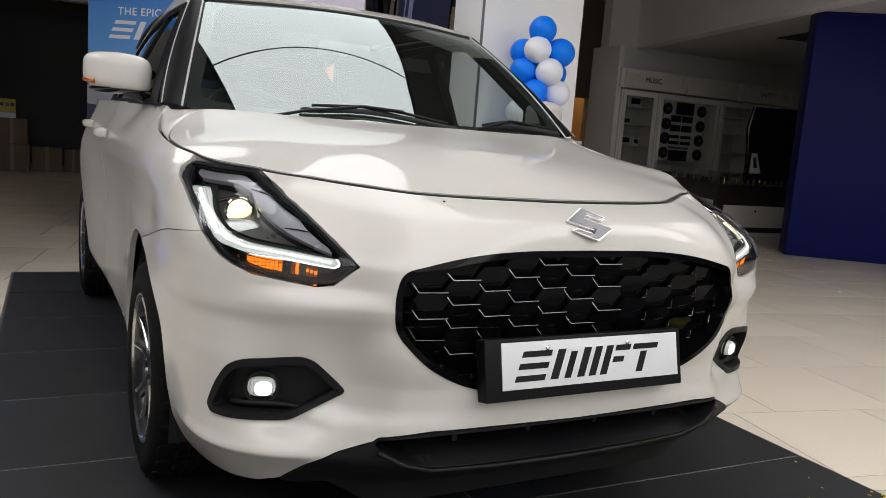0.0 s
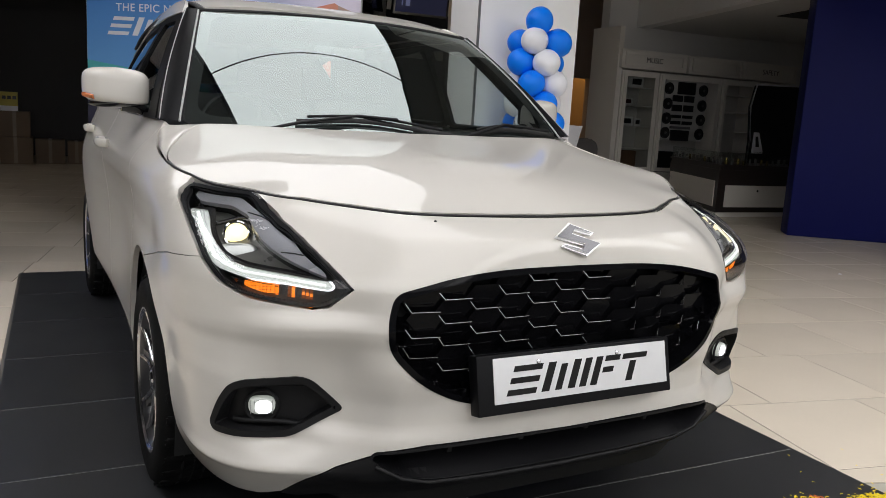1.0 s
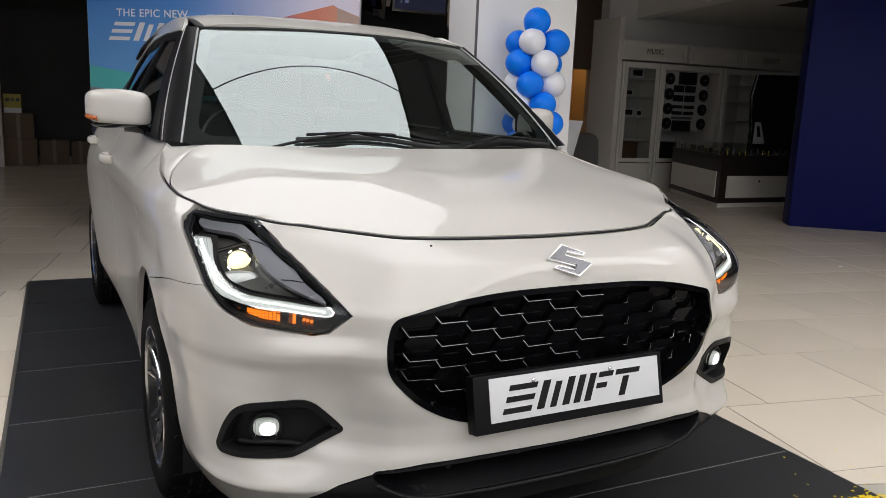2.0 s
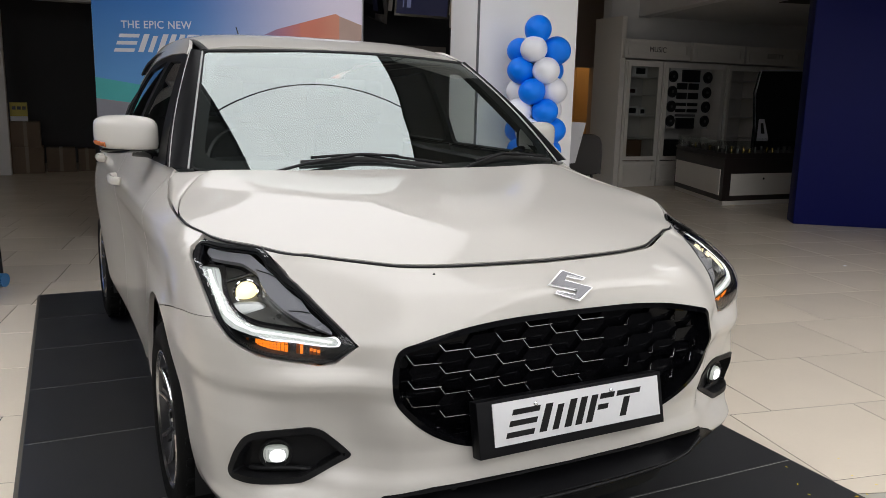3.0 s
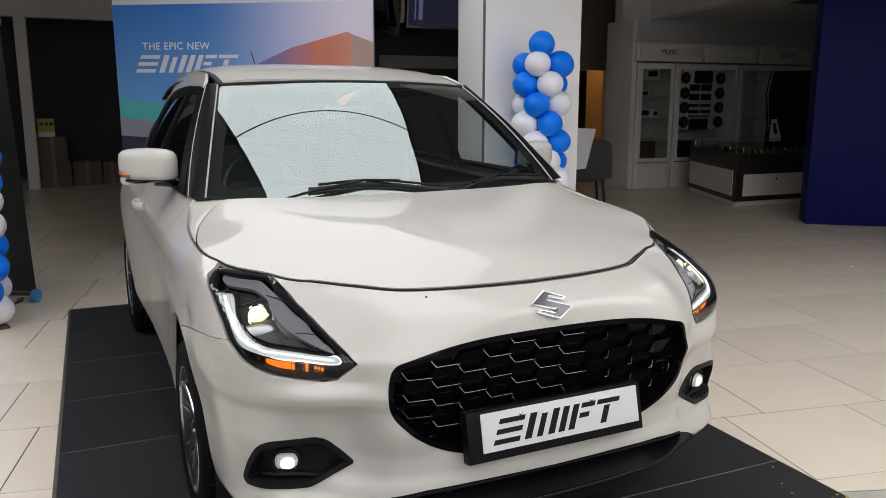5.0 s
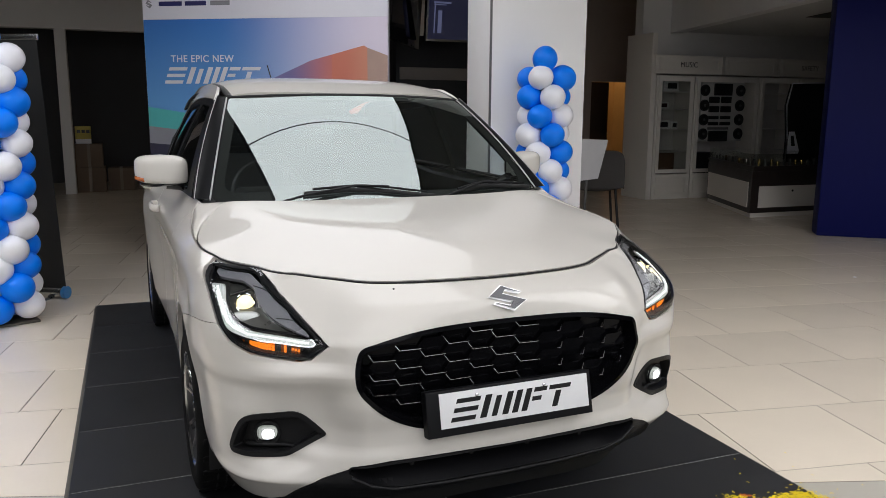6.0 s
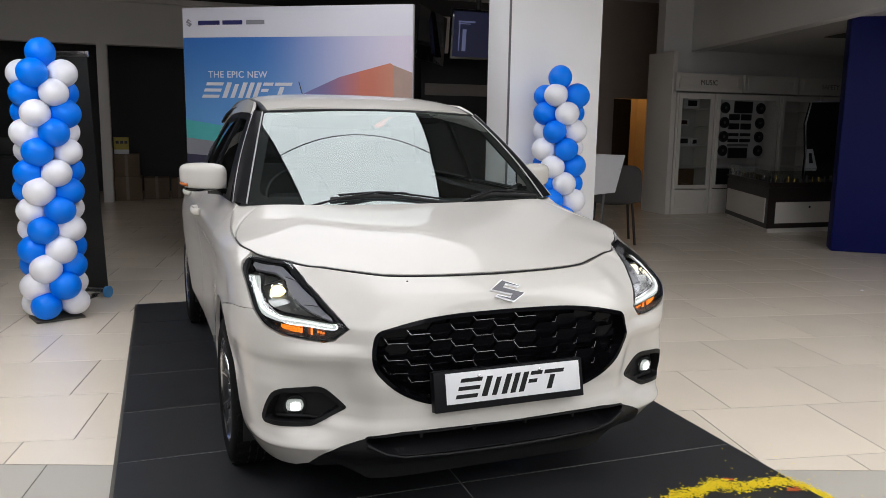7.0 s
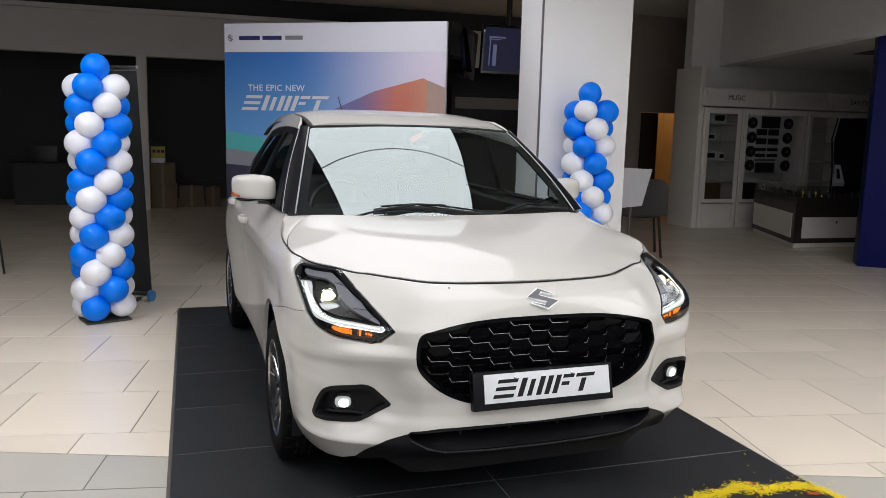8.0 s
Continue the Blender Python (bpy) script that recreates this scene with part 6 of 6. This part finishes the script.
part("lock", disc(.016, .016, .006, 14), SEAL, counter, at=pose(7.35, 6.185, .35, 90, 0, 0))
rb_ = random.Random(2)
for k in range(26):
    f = k / 25
    p = CA.lerp(CB_, f * 2) if f < .5 else CB_.lerp(CC, (f - .5) * 1.1)
    q = p.lerp(Vector((8.0, 6.95, 0)), .07)
    b = thing("small_bottle", "small glossy bottle in the glass counter", "bottle", "bottles in the counter")
    part("bottle_body", rod((q.x, q.y, .691), (q.x, q.y, .691 + rb_.uniform(.05, .09)), rb_.uniform(.012, .022), 10), rb_.choice([CHROME, BLACKBOX, GREY, mat("brass", (.5, .36, .1), .25, metal=1)]), b)
card = thing("counter_card", "white placard with dark print on the counter", "placard", at=pose(7.87, 6.75, .853, -12, 0, 0))
part("card", prism([(-.11, 0), (.11, 0), (.06, .28), (-.04, .28)], lambda u, v, t: (u, t, v), .008), PRINT_WHITE, card)
part("card_print", prism([(-.03, .07), (.04, .07), (.03, .22), (-.02, .22)], lambda u, v, t: (u, -.001 - t, v), .001), BLACKBOX, card)
stand = thing("black_panel_stand", "tall black panel with a thin white edge", "panel")
part("panel", prism([(8.31, 0), (9.6, 0), (9.6, 1.86), (8.35, 1.82), (8.27, 1.5), (8.33, 1.0)], lambda u, v, t: (u, 7.35 + t, v), .04), BLACKBOX, stand)
part("panel_edge", sweep([(8.31, 7.34, .05), (8.33, 7.34, 1.0), (8.27, 7.34, 1.5), (8.35, 7.34, 1.83), (9.6, 7.34, 1.87)], .012, 6), PRINT_WHITE, stand, "thin white edge")

# ---- lit doorway ----
BROWN = mat("brown_wall_panel", (.44, .37, .32), .6, vary=.1, scale=2)
door_wall = part("door_wall", join(box(6.0, 11.0, 0, 7.10, 11.15, CZ), box(7.95, 11.0, 0, 9.5, 11.15, CZ), box(7.10, 11.0, 1.94, 7.95, 11.15, CZ)), BROWN)
tagged(door_wall, "brown wall with a lit doorway", "wall", kind="structure")
door_1 = part("door_1", box(7.10, 11.02, 0, 7.50, 11.07, 1.93, .004), mat("dark_wood_door", (.055, .03, .018), .5, vary=.3, scale=4), None)
tagged(door_1, "half open dark wooden door", "door", kind="structure")
part("door_handle", rod((7.46, 11.0, .98), (7.46, 10.96, .98), .01), CHROME, door_1)
tagged(part("corridor_wall", join(box(7.0, 12.2, 0, 9.0, 12.3, CZ), box(8.4, 11.15, 0, 8.5, 12.2, CZ)), mat("tan_corridor_wall", (.50, .32, .14), .6, vary=.1)), "tan wall of a lit corridor", "wall", kind="structure")
tagged(part("end_panel", box(6.60, YC + .02, 0, 6.69, 9.15, 2.6, .004), CREAM), "cream end panel beside the cabinets", "panel", kind="structure")
tagged(part("blue_door_strip", box(5.75, 10.7, 0, 6.35, 10.8, 2.35), DARK_WALL), "dark door leaf in the back wall", "door", kind="structure")

# ---- left shop front: cartons and a poster ----
KRAFT = mat("kraft_carton", (.17, .12, .08), .75, vary=.15, scale=4)


def kraft(x0, y0, z0, x1, y1, z1):
    t = thing("carton", "brown taped cardboard carton stacked in the dark shop", "carton", "stacked cartons")
    part("carton_body", box(x0, y0, z0, x1, y1, z1, .006), KRAFT, t)
    part("tape", box((x0 + x1) / 2 - .025, y0 - .002, z0 + .01, (x0 + x1) / 2 + .025, y1, z1 + .001), mat("tape", (.22, .17, .12), .4), t)


kraft(-1.92, 12.3, 0, -1.45, 12.8, .41)
kraft(-1.90, 12.32, .412, -1.48, 12.78, .80)
kraft(-1.42, 12.5, 0, -1.0, 12.9, .38)
kraft(-.96, 12.6, 0, -.7, 12.9, .36)
poster = thing("yellow_notice", "small yellow printed notice on a carton", "notice")
part("notice_sheet", box(-1.88, 12.42, .803, -1.64, 12.45, 1.09, .003), mat("notice_yellow", (.50, .42, .08), .6), poster)
part("notice_foot", box(-1.88, 12.415, .803, -1.64, 12.42, .88), PRINT_WHITE, poster)
for x in (-1.85, -1.78, -1.71):
    part("notice_bar", box(x, 12.416, .98, x + .05, 12.42, 1.03), BLACKBOX, poster)
desk = thing("reception_desk", "dark desk with a black screen in the closed shop", "desk")
part("desk_top", box(-4.3, 13.0, .70, -3.2, 13.7, .74), BLACKBOX, desk)
part("desk_body", box(-4.2, 13.05, 0, -3.3, 13.6, .70), DARK_WALL, desk)
part("screen", box(-4.0, 13.2, .75, -3.5, 13.24, 1.05, .01), BLACKBOX, desk)
bar_stool = thing("side_chair", "thin dark chair at the hall's edge", "chair", at=pose(-3.25, 5.9, 0, 0, 0, 40))
part("seat", box(-.2, -.2, .43, .2, .2, .47, .015), SHELL, bar_stool)
part("back", box(-.2, .17, .5, .2, .2, .86, .012), SHELL, bar_stool)
for x in (-.18, .18):
    for y in (-.18, .18):
        part("leg", rod((x, y, .44), (x * 1.15, y * 1.15, 0), .011), SEAL, bar_stool)

# ---- floor tiles, last ----
mat_tile = bpy.data.meshes.new("mat_tile")
_bm = tile_bm(1.2945, MSTEP - .0055)
_bm.to_mesh(mat_tile)
_bm.free()
mat_tile.materials.append(MAT_TILE)
for x, y in MAT_TILES:
    part("mat_tile", mat_tile, None, mat_base, at=pose(x, y, .012))
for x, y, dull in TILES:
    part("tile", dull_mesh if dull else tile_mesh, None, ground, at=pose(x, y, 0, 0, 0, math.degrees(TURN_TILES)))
for poly, dull in CUT_TILES:
    if len(poly) < 3:
        continue
    bm = bmesh.new()
    top, low = ([bm.verts.new((x, y, z)) for x, y in poly] for z in (0, -.006))
    bm.faces.new(top)
    for i in range(len(poly)):
        bm.faces.new((low[i], low[(i + 1) % len(poly)], top[(i + 1) % len(poly)], top[i]))
    part("tile", bm, DULL_TILE if dull else TILE_MAT, ground)
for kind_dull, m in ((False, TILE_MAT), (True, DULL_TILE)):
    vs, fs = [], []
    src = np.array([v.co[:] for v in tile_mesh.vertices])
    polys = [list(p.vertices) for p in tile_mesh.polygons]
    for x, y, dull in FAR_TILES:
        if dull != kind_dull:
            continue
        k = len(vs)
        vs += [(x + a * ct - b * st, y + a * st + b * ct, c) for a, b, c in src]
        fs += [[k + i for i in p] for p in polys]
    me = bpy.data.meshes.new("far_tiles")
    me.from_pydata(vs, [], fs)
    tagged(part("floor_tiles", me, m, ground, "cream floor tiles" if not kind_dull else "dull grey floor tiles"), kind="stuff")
